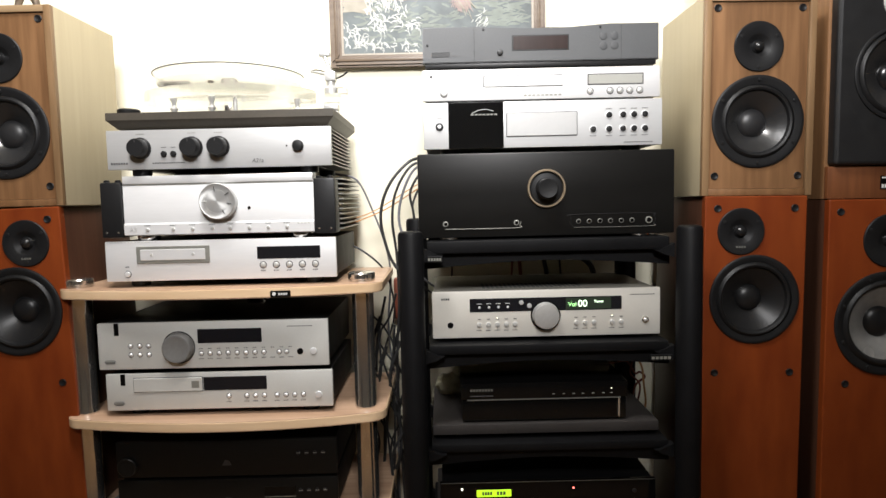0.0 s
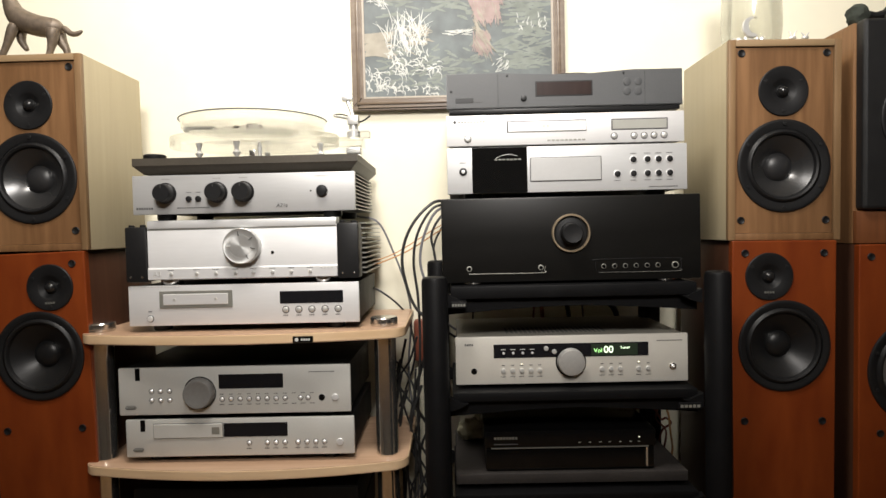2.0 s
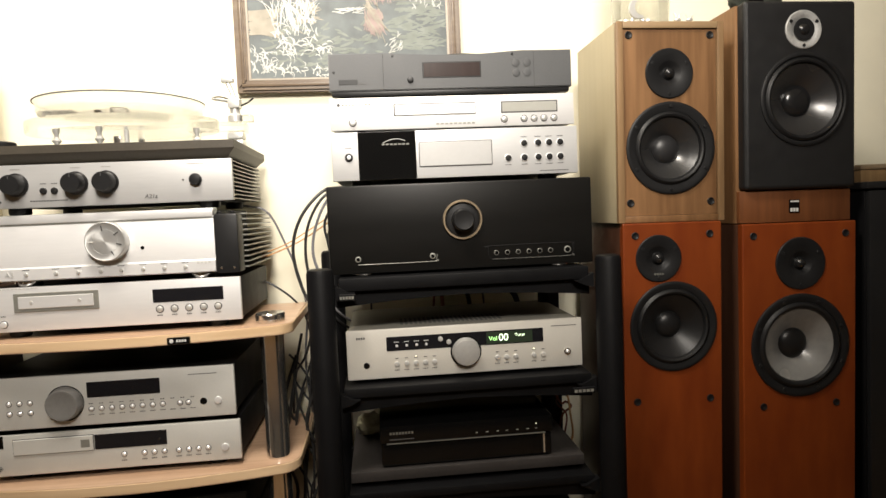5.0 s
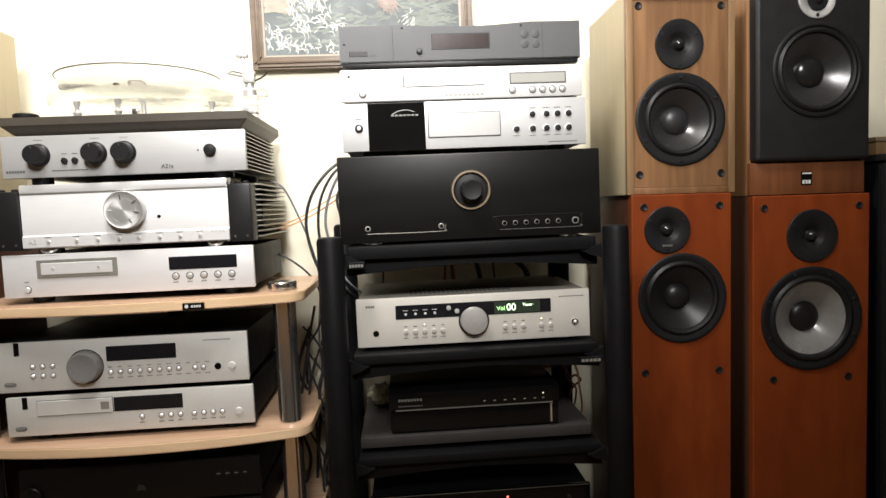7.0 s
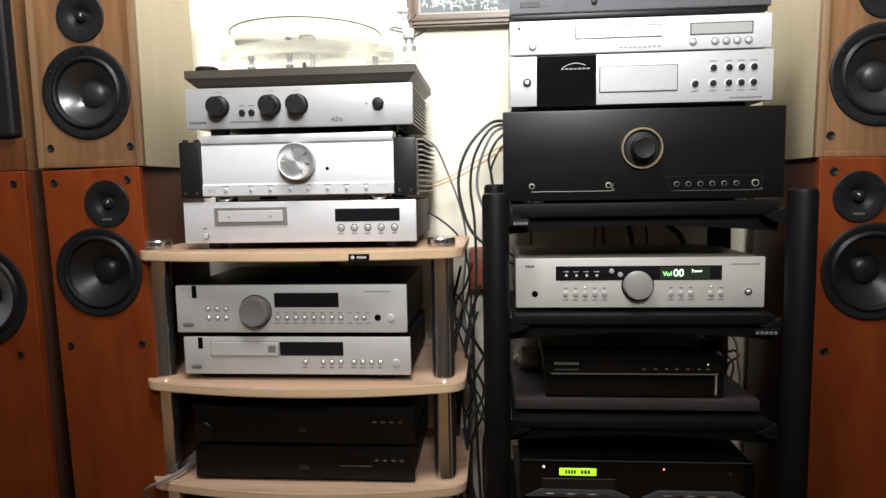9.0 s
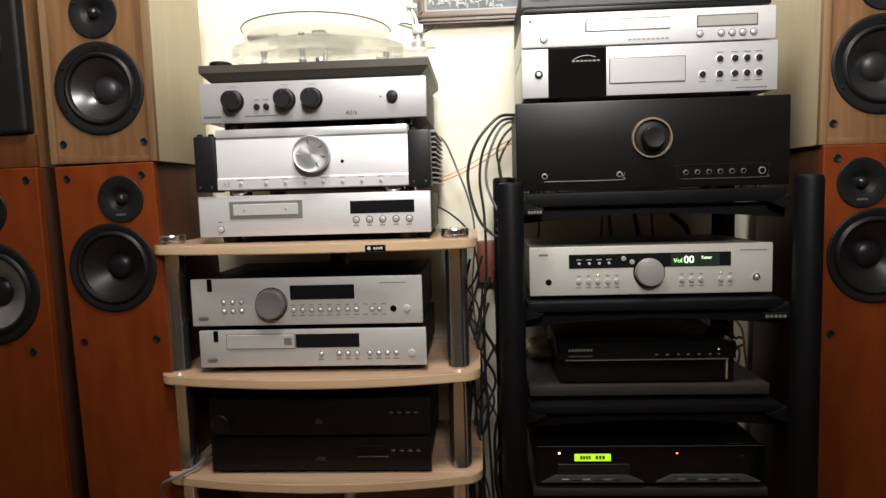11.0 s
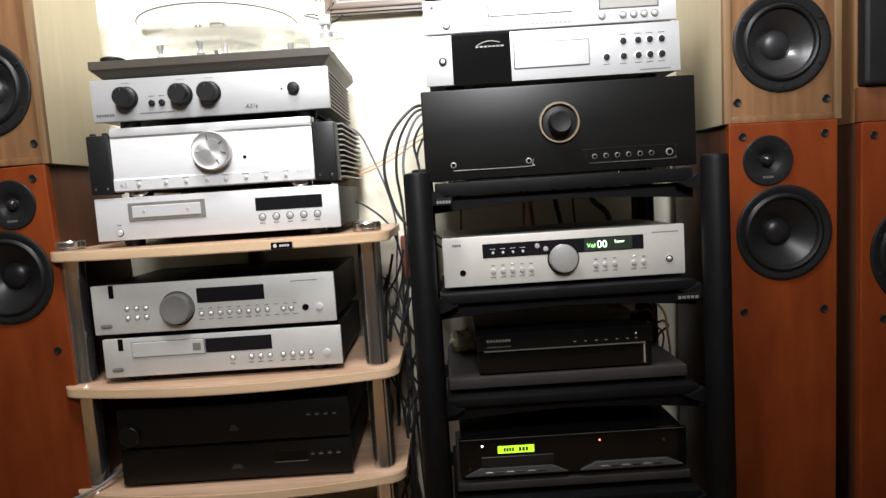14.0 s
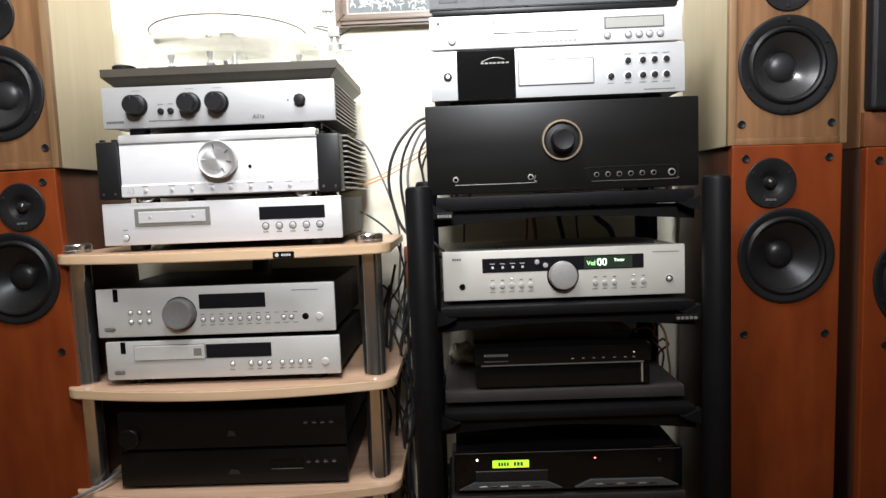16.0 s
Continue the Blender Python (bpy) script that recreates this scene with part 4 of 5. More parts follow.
bars(q, -0.210, -0.194, Z + 0.0155, 0.0028, FIN_BRIGHT, 4, y=-0.0009)

t = unit("cd_player", -0.576, -0.132, 0.5345, 0.6075, 0.29, SILVER_GREY, BLACK_STEEL, "silver-grey disc player with a pale tray beside its display", "disc player", 0.0125, bevel=0.0025)
Z = 0.0125
plate(t, "tray_gap", -0.1685, -0.0315, Z + 0.0355, Z + 0.0655, PRINT, out=0.0006)
plate(t, "tray_front", -0.167, -0.033, Z + 0.037, Z + 0.064, SILVER_GREY, out=0.0025)
plate(t, "disc_mark", -0.054, -0.038, Z + 0.043, Z + 0.058, FIN_BRIGHT, y=-0.0025, out=0.0004)
plate(t, "display", -0.031, 0.093, Z + 0.037, Z + 0.064, DISPLAY, out=0.001)
plate(t, "mark_strip", -0.1935, -0.1835, Z + 0.050, Z + 0.0725, BLACK_GLOSS, out=0.0006)
arc_buttons(t, (0.018, 0.053, 0.070, 0.0875, 0.1125, 0.130, 0.147, 0.164), Z + 0.025)
stud(t, "button", 0.194, Z + 0.024, 0.0068, 0.003, SILVER_BRIGHT)
for xx in (0.018, 0.053, 0.070, 0.0875, 0.1125, 0.130, 0.147, 0.164):
    bars(t, xx - 0.005, xx + 0.005, Z + 0.014, 0.0014, PRINT, 3)
q = plate(t, "nameplate", -0.208, -0.187, Z + 0.011, Z + 0.0180, PRINT, out=0.0008, bevel=0.003)
bars(q, -0.205, -0.190, Z + 0.0145, 0.0028, FIN_BRIGHT, 4, y=-0.0009)

# two black units on the third shelf
t = unit("black_amplifier", -0.565, -0.129, 0.3975, 0.470, 0.30, BLACK_SATIN, BLACK_STEEL, "matt black amplifier stacked on a matching black unit", "amplifier", 0.006)
for k in range(4):
    stud(t, "button", 0.142 + 0.0163 * k, 0.050, 0.0042, 0.002, BLACK_PLASTIC)
    bars(t, 0.139 + 0.0163 * k, 0.146 + 0.0163 * k, 0.0505, 0.0012, FIN_BRIGHT, 1, y=-0.0021, name="button_mark")
part("emblem", prism([(-0.009, 0.028), (0.009, 0.028), (0.005, 0.037), (-0.004, 0.039)], -0.001, 0.001, plane="xz"), BOARD_GREY, t, smooth=False)
k = part("knob", lathe([(0.019, -0.001), (0.019, 0.007), (0.017, 0.009), (0, 0.009)], 36), BLACK_SATIN, t, at=(-0.195, 0, 0.030))
t = unit("black_disc_player", -0.565, -0.129, 0.3255, 0.3915, 0.30, BLACK_SATIN, BLACK_STEEL, "matt black disc player under a black amplifier", "disc player", 0.0065)
for k in range(4):
    stud(t, "button", 0.144 + 0.0163 * k, 0.046, 0.0042, 0.002, BLACK_PLASTIC)
    bars(t, 0.141 + 0.0163 * k, 0.148 + 0.0163 * k, 0.0465, 0.0012, FIN_BRIGHT, 1, y=-0.0021, name="button_mark")
plate(t, "display", 0.072, 0.134, 0.0355, 0.056, BLACK_GLOSS, out=0.001)
bars(t, 0.072, 0.134, 0.034, 0.0010, FIN_BRIGHT, 1, name="display_edge")
part("emblem", prism([(-0.012, 0.026), (0.012, 0.026), (0.009, 0.033), (-0.005, 0.036)], -0.001, 0.001, plane="xz"), BOARD_GREY, t, smooth=False)

# ---- right column of components ----
# large black amplifier
t = thing("power_amplifier", 0.2905, 1.695, 0.856, "large glossy black amplifier with a gold-ringed knob", "amplifier")
part("chassis", box(-0.238, 0.238, 0.012, 0.28, 0.007, 0.163, 0.003), BLACK_STEEL, t)
part("front_panel", box(-0.2455, 0.2455, 0, 0.0125, 0.0045, 0.165, 0.0035), BLACK_SATIN, t)
knob = part("knob_ring", lathe([(0.0365, -0.001), (0.037, 0.003), (0.0355, 0.006), (0.0333, 0.006), (0.0325, 0.003), (0.0322, 0.0)], 60, closed=False), GOLD, t, "gold ring round the knob", at=(0.0, 0, 0.095))
part("volume_knob", lathe([(0.0310, -0.001), (0.029, 0.001), (0.021, 0.002), (0.0195, 0.004), (0.0195, 0.020), (0.0175, 0.0225), (0.010, 0.0215), (0, 0.021)], 48), BLACK_PLASTIC, t, at=(0.0, 0, 0.095))
part("trim_line", sweep([(-0.195, -0.001, 0.021), (-0.06, -0.001, 0.021), (-0.052, -0.001, 0.026), (-0.049, -0.001, 0.034)], 0.0008, 6), FIN_BRIGHT, t)
for xx in (-0.194, -0.058):
    stud(t, "button", xx, 0.031, 0.0055, 0.003, FIN_BRIGHT)
    stud(t, "button_cap", xx, 0.031, 0.0036, 0.0038, BLACK_GLOSS)
for k in range(7):
    xx = 0.061 + 0.0205 * k + (0.012 if k == 6 else 0)
    stud(t, "socket_ring", xx, 0.031, 0.0066 if k == 6 else 0.0048, 0.002, FIN_BRIGHT if k == 6 else FIN_METAL)
    stud(t, "socket", xx, 0.031, 0.0048 if k == 6 else 0.0036, 0.0026, BLACK_GLOSS)
part("socket_trim", sweep([(0.052, -0.0004, 0.020), (0.196, -0.0004, 0.020), (0.206, -0.0004, 0.0245), (0.2085, -0.0004, 0.032), (0.206, -0.0004, 0.0395), (0.196, -0.0004, 0.044), (0.052, -0.0004, 0.044), (0.047, -0.0004, 0.0395), (0.046, -0.0004, 0.032), (0.047, -0.0004, 0.0245), (0.052, -0.0004, 0.020)], 0.0006, 6), BLACK_PLASTIC, t)
part("slot_highlight", sweep([(0.052, -0.0006, 0.0192), (0.196, -0.0006, 0.0192), (0.205, -0.0006, 0.0232)], 0.0005, 6), FIN_METAL, t)
for sx in (-1, 1):
    for yy in (0.030, 0.24):
        part("foot", lathe([(0.019, 0), (0.021, 0.001), (0.021, 0.006), (0.019, 0.007)], 28, "z"), CHROME, t, at=(sx * 0.185, yy, 0))

# silver player with a black panel
t = unit("cd_player", 0.0585, 0.5135, 1.030, 1.1172, 0.30, SILVER_SATIN, SILVER_GREY, "silver disc player with a black panel and round buttons", "disc player", 0.009)
Z = 0.009
blk = plate(t, "black_panel", -0.180, -0.075, Z + 0.0005, Z + 0.0868, BLACK_GLOSS, out=0.001)
part("emblem", sweep([(-0.135, -0.0012, Z + 0.066), (-0.122, -0.0012, Z + 0.0715), (-0.108, -0.0012, Z + 0.073), (-0.094, -0.0012, Z + 0.0695)], 0.0006, 6), PALE_PRINT, blk)
bars(blk, -0.137, -0.085, Z + 0.0635, 0.0028, FIN_METAL, 7, y=-0.0012)
scr = part("tray_frame", box(-0.0705, 0.066, -0.001, 0.002, Z + 0.020, Z + 0.0665, 0.0025), PRINT, t)
plate(t, "tray_front", -0.069, 0.0645, Z + 0.0215, Z + 0.065, mat("pale_silver_tray", (0.48, 0.48, 0.475), 0.38, 0.35, 150, 0.03), out=0.0022)
for xx, zz in [(0.126, 0), (0.1525, 0), (0.1735, 0), (0.1945, 0), (0.126, 1), (0.1525, 1), (0.1735, 1), (0.1945, 1), (0.0955, 0)]:
    stud(t, "button_ring", xx, Z + 0.0315 + 0.0265 * zz, 0.0072, 0.0012, SILVER_BRIGHT)
    stud(t, "button", xx, Z + 0.0315 + 0.0265 * zz, 0.0058, 0.003, BLACK_PLASTIC)
    bars(t, xx - 0.006, xx + 0.006, Z + 0.019 + 0.0505 * zz, 0.0013, PRINT, 4)
stud(t, "jack_ring", -0.197, Z + 0.042, 0.0074, 0.003, BLACK_PLASTIC)
stud(t, "jack", -0.197, Z + 0.042, 0.0040, 0.0036, SILVER_BRIGHT)
bars(t, -0.203, -0.191, Z + 0.059, 0.0014, PRINT, 4)
bars(t, 0.155, 0.21, Z + 0.006, 0.0018, PRINT, 12)

# slim silver player
t = unit("dvd_player", 0.059, 0.509, 1.1205, 1.1782, 0.29, SILVER, SILVER_GREY, "slim bright silver disc player with grey display", "disc player", 0.0033)
Z = 0.0033
plate(t, "tray_recess", -0.111, 0.0405, Z + 0.0235, Z + 0.0460, PRINT, out=0.0005)
plate(t, "tray_front", -0.1085, 0.0395, Z + 0.0245, Z + 0.0435, SILVER_BRIGHT, out=0.0028)
bars(t, -0.043, -0.029, Z + 0.034, 0.006, PALE_PRINT, 2, y=-0.003)
plate(t, "display_frame", 0.087, 0.194, Z + 0.0235, Z + 0.0455, PRINT, out=0.0006)
plate(t, "display", 0.089, 0.192, Z + 0.0255, Z + 0.0435, GREY_DISPLAY, out=0.001)
for xx in (0.0925, 0.130, 0.149, 0.1675, 0.1865):
    stud(t, "button_ring", xx, Z + 0.0125, 0.0066, 0.0006, PRINT)
    stud(t, "button", xx, Z + 0.0125, 0.0054, 0.0035, SPUN)
stud(t, "button_ring", -0.185, Z + 0.0135, 0.0070, 0.0006, PRINT)
stud(t, "button", -0.185, Z + 0.0135, 0.0058, 0.004, SPUN)
stud(t, "emblem", -0.209, Z + 0.0455, 0.003, 0.0005, PRINT)
bars(t, -0.203, -0.15, Z + 0.0455, 0.0032, FIN_METAL, 9, y=-0.0004)
bars(t, -0.034, 0.04, Z + 0.0075, 0.0028, FIN_BRIGHT, 9)

# charcoal unit on top
t = thing("charcoal_disc_player", 0.2835, 1.70, 1.1785, "charcoal grey player with a dipped top edge and dark red display", "disc player")
top = [(-0.223, 0.0785), (-0.12, 0.0785), (-0.09, 0.0765), (-0.03, 0.0738), (0.02, 0.0735), (0.06, 0.0748), (0.1, 0.0775), (0.13, 0.0795), (0.223, 0.0795)]
part("front_panel", prism([(-0.223, 0.0125), *top, (0.223, 0.0125)], 0.0, 0.022, 0.0015, plane="xz"), CHARCOAL, t)
part("lower_lip", box(-0.219, 0.219, 0.004, 0.03, 0.004, 0.0123, 0.001), BLACK_PLASTIC, t)
part("chassis", box(-0.219, 0.219, 0.0225, 0.31, 0.004, 0.072, 0.004), BLACK_STEEL, t)
part("disc_lid", lathe([(0.085, 0.072), (0.085, 0.078), (0.07, 0.088), (0, 0.092)], 40, "z"), BLACK_PLASTIC, t, at=(0.03, 0.12, 0))
feet(t, 0.438, 0.31, 0.004)
plate(t, "display_frame", -0.0545, 0.0535, 0.0322, 0.0613, BLACK_PLASTIC, out=0.0007)
plate(t, "display", -0.0525, 0.0515, 0.034, 0.0595, RED_DISPLAY, out=0.001)
stud(t, "button", -0.077, 0.030, 0.0055, 0.004, BLACK_PLASTIC)
plate(t, "panel_gap", -0.1262, -0.1247, 0.0135, 0.078, BLACK_PLASTIC, out=0.0003)
plate(t, "panel_gap", 0.1515, 0.1525, 0.0135, 0.079, BLACK_PLASTIC, out=0.0003)
plate(t, "nameplate", -0.206, -0.172, 0.023, 0.0325, BLACK_PLASTIC, out=0.0006)
bars(t, -0.169, -0.155, 0.0255, 0.003, PRINT, 3)
DULL_KEY = mat("dull_charcoal_key", (0.046, 0.048, 0.050), 0.5)
for a in (0, 1):
    for b in (0, 1):
        stud(t, "button", 0.1185 + 0.021 * a, 0.0385 + 0.018 * b, 0.0072, 0.0008, DULL_KEY)
for xx in (-0.214, -0.108, 0.112):
    stud(t, "screw", xx, 0.0735 if xx > -0.2 else 0.046, 0.0022, 0.0015, BLACK_PLASTIC)

# receiver with lit display
t = unit("av_receiver", 0.0665, 0.511, 0.6635, 0.7555, 0.27, mat("champagne_silver_paint", (0.62, 0.60, 0.545), 0.45, 0.3, 300, 0.04, 0.05), mat("dusty_grey_lid", (0.23, 0.22, 0.19), 0.5, 0.2, 200, 0.15, 0.05), "champagne silver receiver with a lit green display", "receiver", 0.0075, bevel=0.0025)
Z = 0.0075
for k in range(22):
    part("vent_slot", box(-0.12 + k * 0.0092, -0.1148 + k * 0.0092, 0.05, 0.12, Z + 0.0885, Z + 0.0903), PRINT, t, smooth=False)
disp = plate(t, "display", -0.149, 0.147, Z + 0.0505, Z + 0.077, DISPLAY, out=0.001)
words(disp, "Vol", 0.0425, Z + 0.0585, 0.0118, GREEN_GLOW, y=-0.0014)
words(disp, "00", 0.0612, Z + 0.0575, 0.0188, WHITE_GLOW, y=-0.0014)
words(disp, "Tuner", 0.0925, Z + 0.0645, 0.0078, WHITE_GLOW, y=-0.0014)
plate(t, "lit_window", 0.038, 0.126, Z + 0.0525, Z + 0.0748, glow("green_glass_haze", (0.05, 0.35, 0.03), 0.035), out=0.0011, bevel=0)
part("volume_knob", lathe([(0.0262, -0.001), (0.0262, 0.001), (0.0255, 0.0012), (0.0252, 0.013), (0.0235, 0.016), (0.017, 0.0172), (0, 0.0176)], 48), mat("pale_grey_knob", (0.40, 0.395, 0.38), 0.36, 0.4, 200, 0.08), t, at=(-0.0015, 0, Z + 0.0415))
part("dark_knob_ring", lathe([(0.0292, -0.001), (0.0292, 0.0014), (0.028, 0.0016), (0.0262, 0.0002)], 48, closed=False), BLACK_GLOSS, t, at=(-0.0015, 0, Z + 0.0415))
for xx in (-0.130, -0.1115, -0.093, -0.075):
    stud(t, "small_button", xx, Z + 0.060, 0.0025, 0.002, SILVER_BRIGHT, y=-0.001)
    bars(t, xx - 0.005, xx + 0.005, Z + 0.067, 0.0014, PALE_PRINT, 3, y=-0.0014)
for xx, zz in ((-0.0485, 0.068), (-0.033, 0.0615)):
    stud(t, "button", xx, Z + zz, 0.0046, 0.003, SPUN, y=-0.001)
for xx in (-0.131, -0.113, -0.0955, -0.078, -0.061, 0.058, 0.0755, 0.093, 0.128, 0.146):
    stud(t, "button", xx, Z + 0.026, 0.0046, 0.0032, SPUN)
    bars(t, xx - 0.003, xx + 0.003, Z + 0.0365, 0.0013, PRINT, 1)
    bars(t, xx - 0.005, xx + 0.005, Z + 0.0145, 0.0013, PRINT, 3)
for xx in (-0.0955, 0.128):
    stud(t, "led", xx, Z + 0.0385, 0.0009, 0.0006, WHITE_LED)
stud(t, "jack", -0.187, Z + 0.026, 0.0058, 0.001, BLACK_GLOSS)
stud(t, "power_ring", 0.193, Z + 0.029, 0.0068, 0.002, CHROME)
stud(t, "power_button", 0.193, Z + 0.029, 0.0046, 0.005, SPUN, dome=0.8)
bars(t, -0.204, -0.187, Z + 0.077, 0.004, PRINT, 4)
bars(t, 0.163, 0.212, Z + 0.079, 0.0015, PRINT, 10)

# small black box on a grey board
t = thing("grey_board", 0.285, 1.695, 0.462, "dusty grey board with a pale front edge on the rack shelf", "board")
part("panel", box(-0.222, 0.222, 0, 0.27, 0.010, 0.030, 0.002), BOARD_GREY, t)
for sx in (-1, 1):
    for yy in (0.03, 0.24):
        part("foot", lathe([(0.015, 0), (0.015, 0.0105)], 16, "z"), BLACK_RUBBER, t, at=(sx * 0.17, yy, 0))
t = thing("preamplifier", 0.2835, 1.70, 0.492, "small glossy black preamplifier in two tiers", "preamplifier")
part("lower_case", box(-0.162, 0.162, 0.004, 0.30, 0.004, 0.046, 0.002), BLACK_GLOSS, t)
part("upper_case", box(-0.164, 0.164, 0.0, 0.30, 0.048, 0.080, 0.002), BLACK_GLOSS, t)
part("trim_line", box(-0.152, 0.150, -0.0008, 0.003, 0.0462, 0.0478), FIN_METAL, t)
part("light_bar", box(0.1455, 0.1485, -0.001, 0.005, 0.008, 0.0445, 0.0005, 1), mat("bright_trim", (0.8, 0.72, 0.6), 0.25, 0.8, 60, 0.05), t)
bars(t, -0.146, -0.100, 0.0665, 0.0045, FIN_METAL, 8)
bars(t, -0.146, -0.10, 0.055, 0.002, PRINT, 12)
for xx in (0.018, 0.038, 0.058, 0.076, 0.096, 0.116, 0.132):
    plate(t, "button", xx - 0.0028, xx + 0.0028, 0.0557, 0.0573, FIN_BRIGHT, out=0.0008)
stud(t, "led", 0.132, 0.0655, 0.0009, 0.0006, WHITE_LED)
for sx in (-1, 1):
    for yy in (0.03, 0.26):
        part("foot", lathe([(0.012, 0), (0.012, 0.0045)], 16, "z"), BLACK_RUBBER, t, at=(sx * 0.13, yy, 0))

# twin black unit on the lower shelf
t = thing("lower_board", 0.287, 1.695, 0.262, "thin dark board on the lower rack shelf", "board")
part("panel", box(-0.22, 0.22, 0, 0.27, 0.012, 0.027, 0.002), BOARD_GREY, t)
for sx in (-1, 1):
    for yy in (0.03, 0.24):
        part("foot", lathe([(0.015, 0), (0.015, 0.0125)], 16, "z"), BLACK_RUBBER, t, at=(sx * 0.17, yy, 0))
t = unit("disc_recorder", 0.074, 0.503, 0.297, 0.373, 0.30, BLACK_GLOSS, BLACK_STEEL, "black disc recorder with two bays and a lime display", "disc recorder", 0.008)
Z = 0.008
bars(t, -0.212, 0.212, Z + 0.0745, 0.001, FIN_METAL, 1, name="edge_line")
lime = plate(t, "display", -0.142, -0.073, Z + 0.045, Z + 0.0595, LIME_GLOW, out=0.001)
bars(lime, -0.131, -0.110, Z + 0.0525, 0.007, PRINT, 4, y=-0.0013)
bars(lime, -0.102, -0.083, Z + 0.0525, 0.007, PRINT, 3, y=-0.0013)
stud(t, "led", -0.171, Z + 0.0615, 0.0019, 0.001, WHITE_LED)
stud(t, "led", 0.051, Z + 0.0600, 0.0016, 0.001, RED_GLOW)
plate(t, "tray_front", -0.174, -0.038, Z + 0.020, Z + 0.040, BLACK_PLASTIC, out=0.003)
for x0, x1 in ((-0.206, -0.012), (0.012, 0.206)):
    p = part("key_strip", prism([(x0, Z + 0.005), (x0 + 0.03, Z + 0.019), (x1 - 0.03, Z + 0.019), (x1, Z + 0.005)], -0.006, 0.001, 0.0008, plane="xz"), CHARCOAL, t)
    for k in range(6):
        plate(p, "key", x0 + 0.038 + k * 0.02, x0 + 0.053 + k * 0.02, Z + 0.009, Z + 0.0125, BLACK_PLASTIC if k % 2 else FIN_METAL, y=-0.006, out=0.001)
stud(t, "knob", 0.172, Z + 0.052, 0.004, 0.003, BLACK_PLASTIC)

# ---- ornaments on the loudspeakers ----


def blob(bm, x, y, z, sx, sy, sz, seg=16, turn=(0, 0, 0)):
    made = bmesh.ops.create_uvsphere(bm, u_segments=seg, v_segments=seg // 2 + 2, radius=1)["verts"]
    m = Matrix.LocRotScale((x, y, z), Euler([radians(a) for a in turn]), (sx, sy, sz))
    for v in made:
        v.co = m @ v.co


def taper(bm, points, radii, seg=12):
    """A limb: round, through the points, with a radius at each."""
    pts = [Vector(p) for p in points]
    rings, side = [], None
    for k, p in enumerate(pts):
        way = (pts[min(k + 1, len(pts) - 1)] - pts[max(k - 1, 0)]).normalized()
        side = side or way.orthogonal()
        side = (side - way * side.dot(way)).normalized()
        up = way.cross(side)
        rings.append([bm.verts.new(p + radii[k] * (math.cos(2 * math.pi * j / seg) * side + math.sin(2 * math.pi * j / seg) * up)) for j in range(seg)])
    for a, b in zip(rings, rings[1:]):
        for j in range(seg):
            bm.faces.new((a[j], a[(j + 1) % seg], b[(j + 1) % seg], b[j]))
    bm.faces.new(rings[0])
    bm.faces.new(rings[-1])


bm = bmesh.new()
taper(bm, [(0.035, 0, 0.062), (0.022, 0, 0.066), (-0.002, 0, 0.066), (-0.03, 0, 0.074), (-0.055, 0, 0.085), (-0.066, 0, 0.102), (-0.072, 0, 0.122), (-0.078, 0, 0.135)], [0.006, 0.019, 0.021, 0.022, 0.023, 0.018, 0.013, 0.012], 16)
blob(bm, -0.088, 0, 0.14, 0.02, 0.011, 0.012)
taper(bm, [(0.033, 0, 0.068), (0.045, 0, 0.055), (0.055, 0, 0.050), (0.068, 0, 0.054), (0.073, 0, 0.059)], [0.007, 0.0065, 0.006, 0.005, 0.002], 10)
for sy in (-0.011, 0.011):
    taper(bm, [(0.018, sy, 0.064), (0.020, sy, 0.042), (0.026 + sy, sy, 0.022), (0.020 + sy, sy, 0.003), (0.014 + sy, sy, 0.0)], [0.016, 0.012, 0.007, 0.006, 0.007], 10)
taper(bm, [(-0.055, 0.011, 0.076), (-0.062, 0.011, 0.045), (-0.05, 0.011, 0.030), (-0.047, 0.011, 0.024)], [0.013, 0.009, 0.006, 0.005], 10)
taper(bm, [(-0.055, -0.011, 0.076), (-0.068, -0.011, 0.045), (-0.078, -0.011, 0.020), (-0.09, -0.011, 0.0)], [0.013, 0.009, 0.006, 0.007], 10)
solid("animal_figurine", bm, BRONZE, "dark bronze animal figurine standing on a walnut loudspeaker", "figurine", at=(-0.740, 1.765, 1.3205))
sm = bpy.data.objects["animal_figurine"].modifiers.new("rounding", "SUBSURF")
sm.levels = sm.render_levels = 2

vase = lathe([(0.050, 0), (0.053, 0.002), (0.056, 0.02), (0.059, 0.06), (0.0575, 0.12), (0.054, 0.17), (0.058, 0.21), (0.056, 0.21), (0.052, 0.17), (0.0555, 0.12), (0.057, 0.06), (0.054, 0.02), (0.048, 0.008), (0, 0.008)], 48, "z")
solid("glass_vase", vase, VASE_GLASS, "tall clear glass vase on a walnut loudspeaker", "vase", at=(0.70, 1.835, 1.3125))
moon = bmesh.new()
outer = [(0.016 * math.cos(radians(a)), 0.016 * math.sin(radians(a))) for a in range(60, 301, 15)]
inner = [(0.006 + 0.0135 * math.cos(radians(a)), 0.002 + 0.0135 * math.sin(radians(a))) for a in range(285, 74, -15)]
prism([(x, z + 0.021) for x, z in outer + inner], -0.003, 0.003, 0.001, bm=moon, plane="xz")
for k in range(6):
    blob(moon, -0.03 + k * 0.0095, 0.002 * (k % 2), 0.0025, 0.0035 + 0.0015 * (k % 2), 0.004, 0.0022 + 0.0018 * (k % 3), 8)
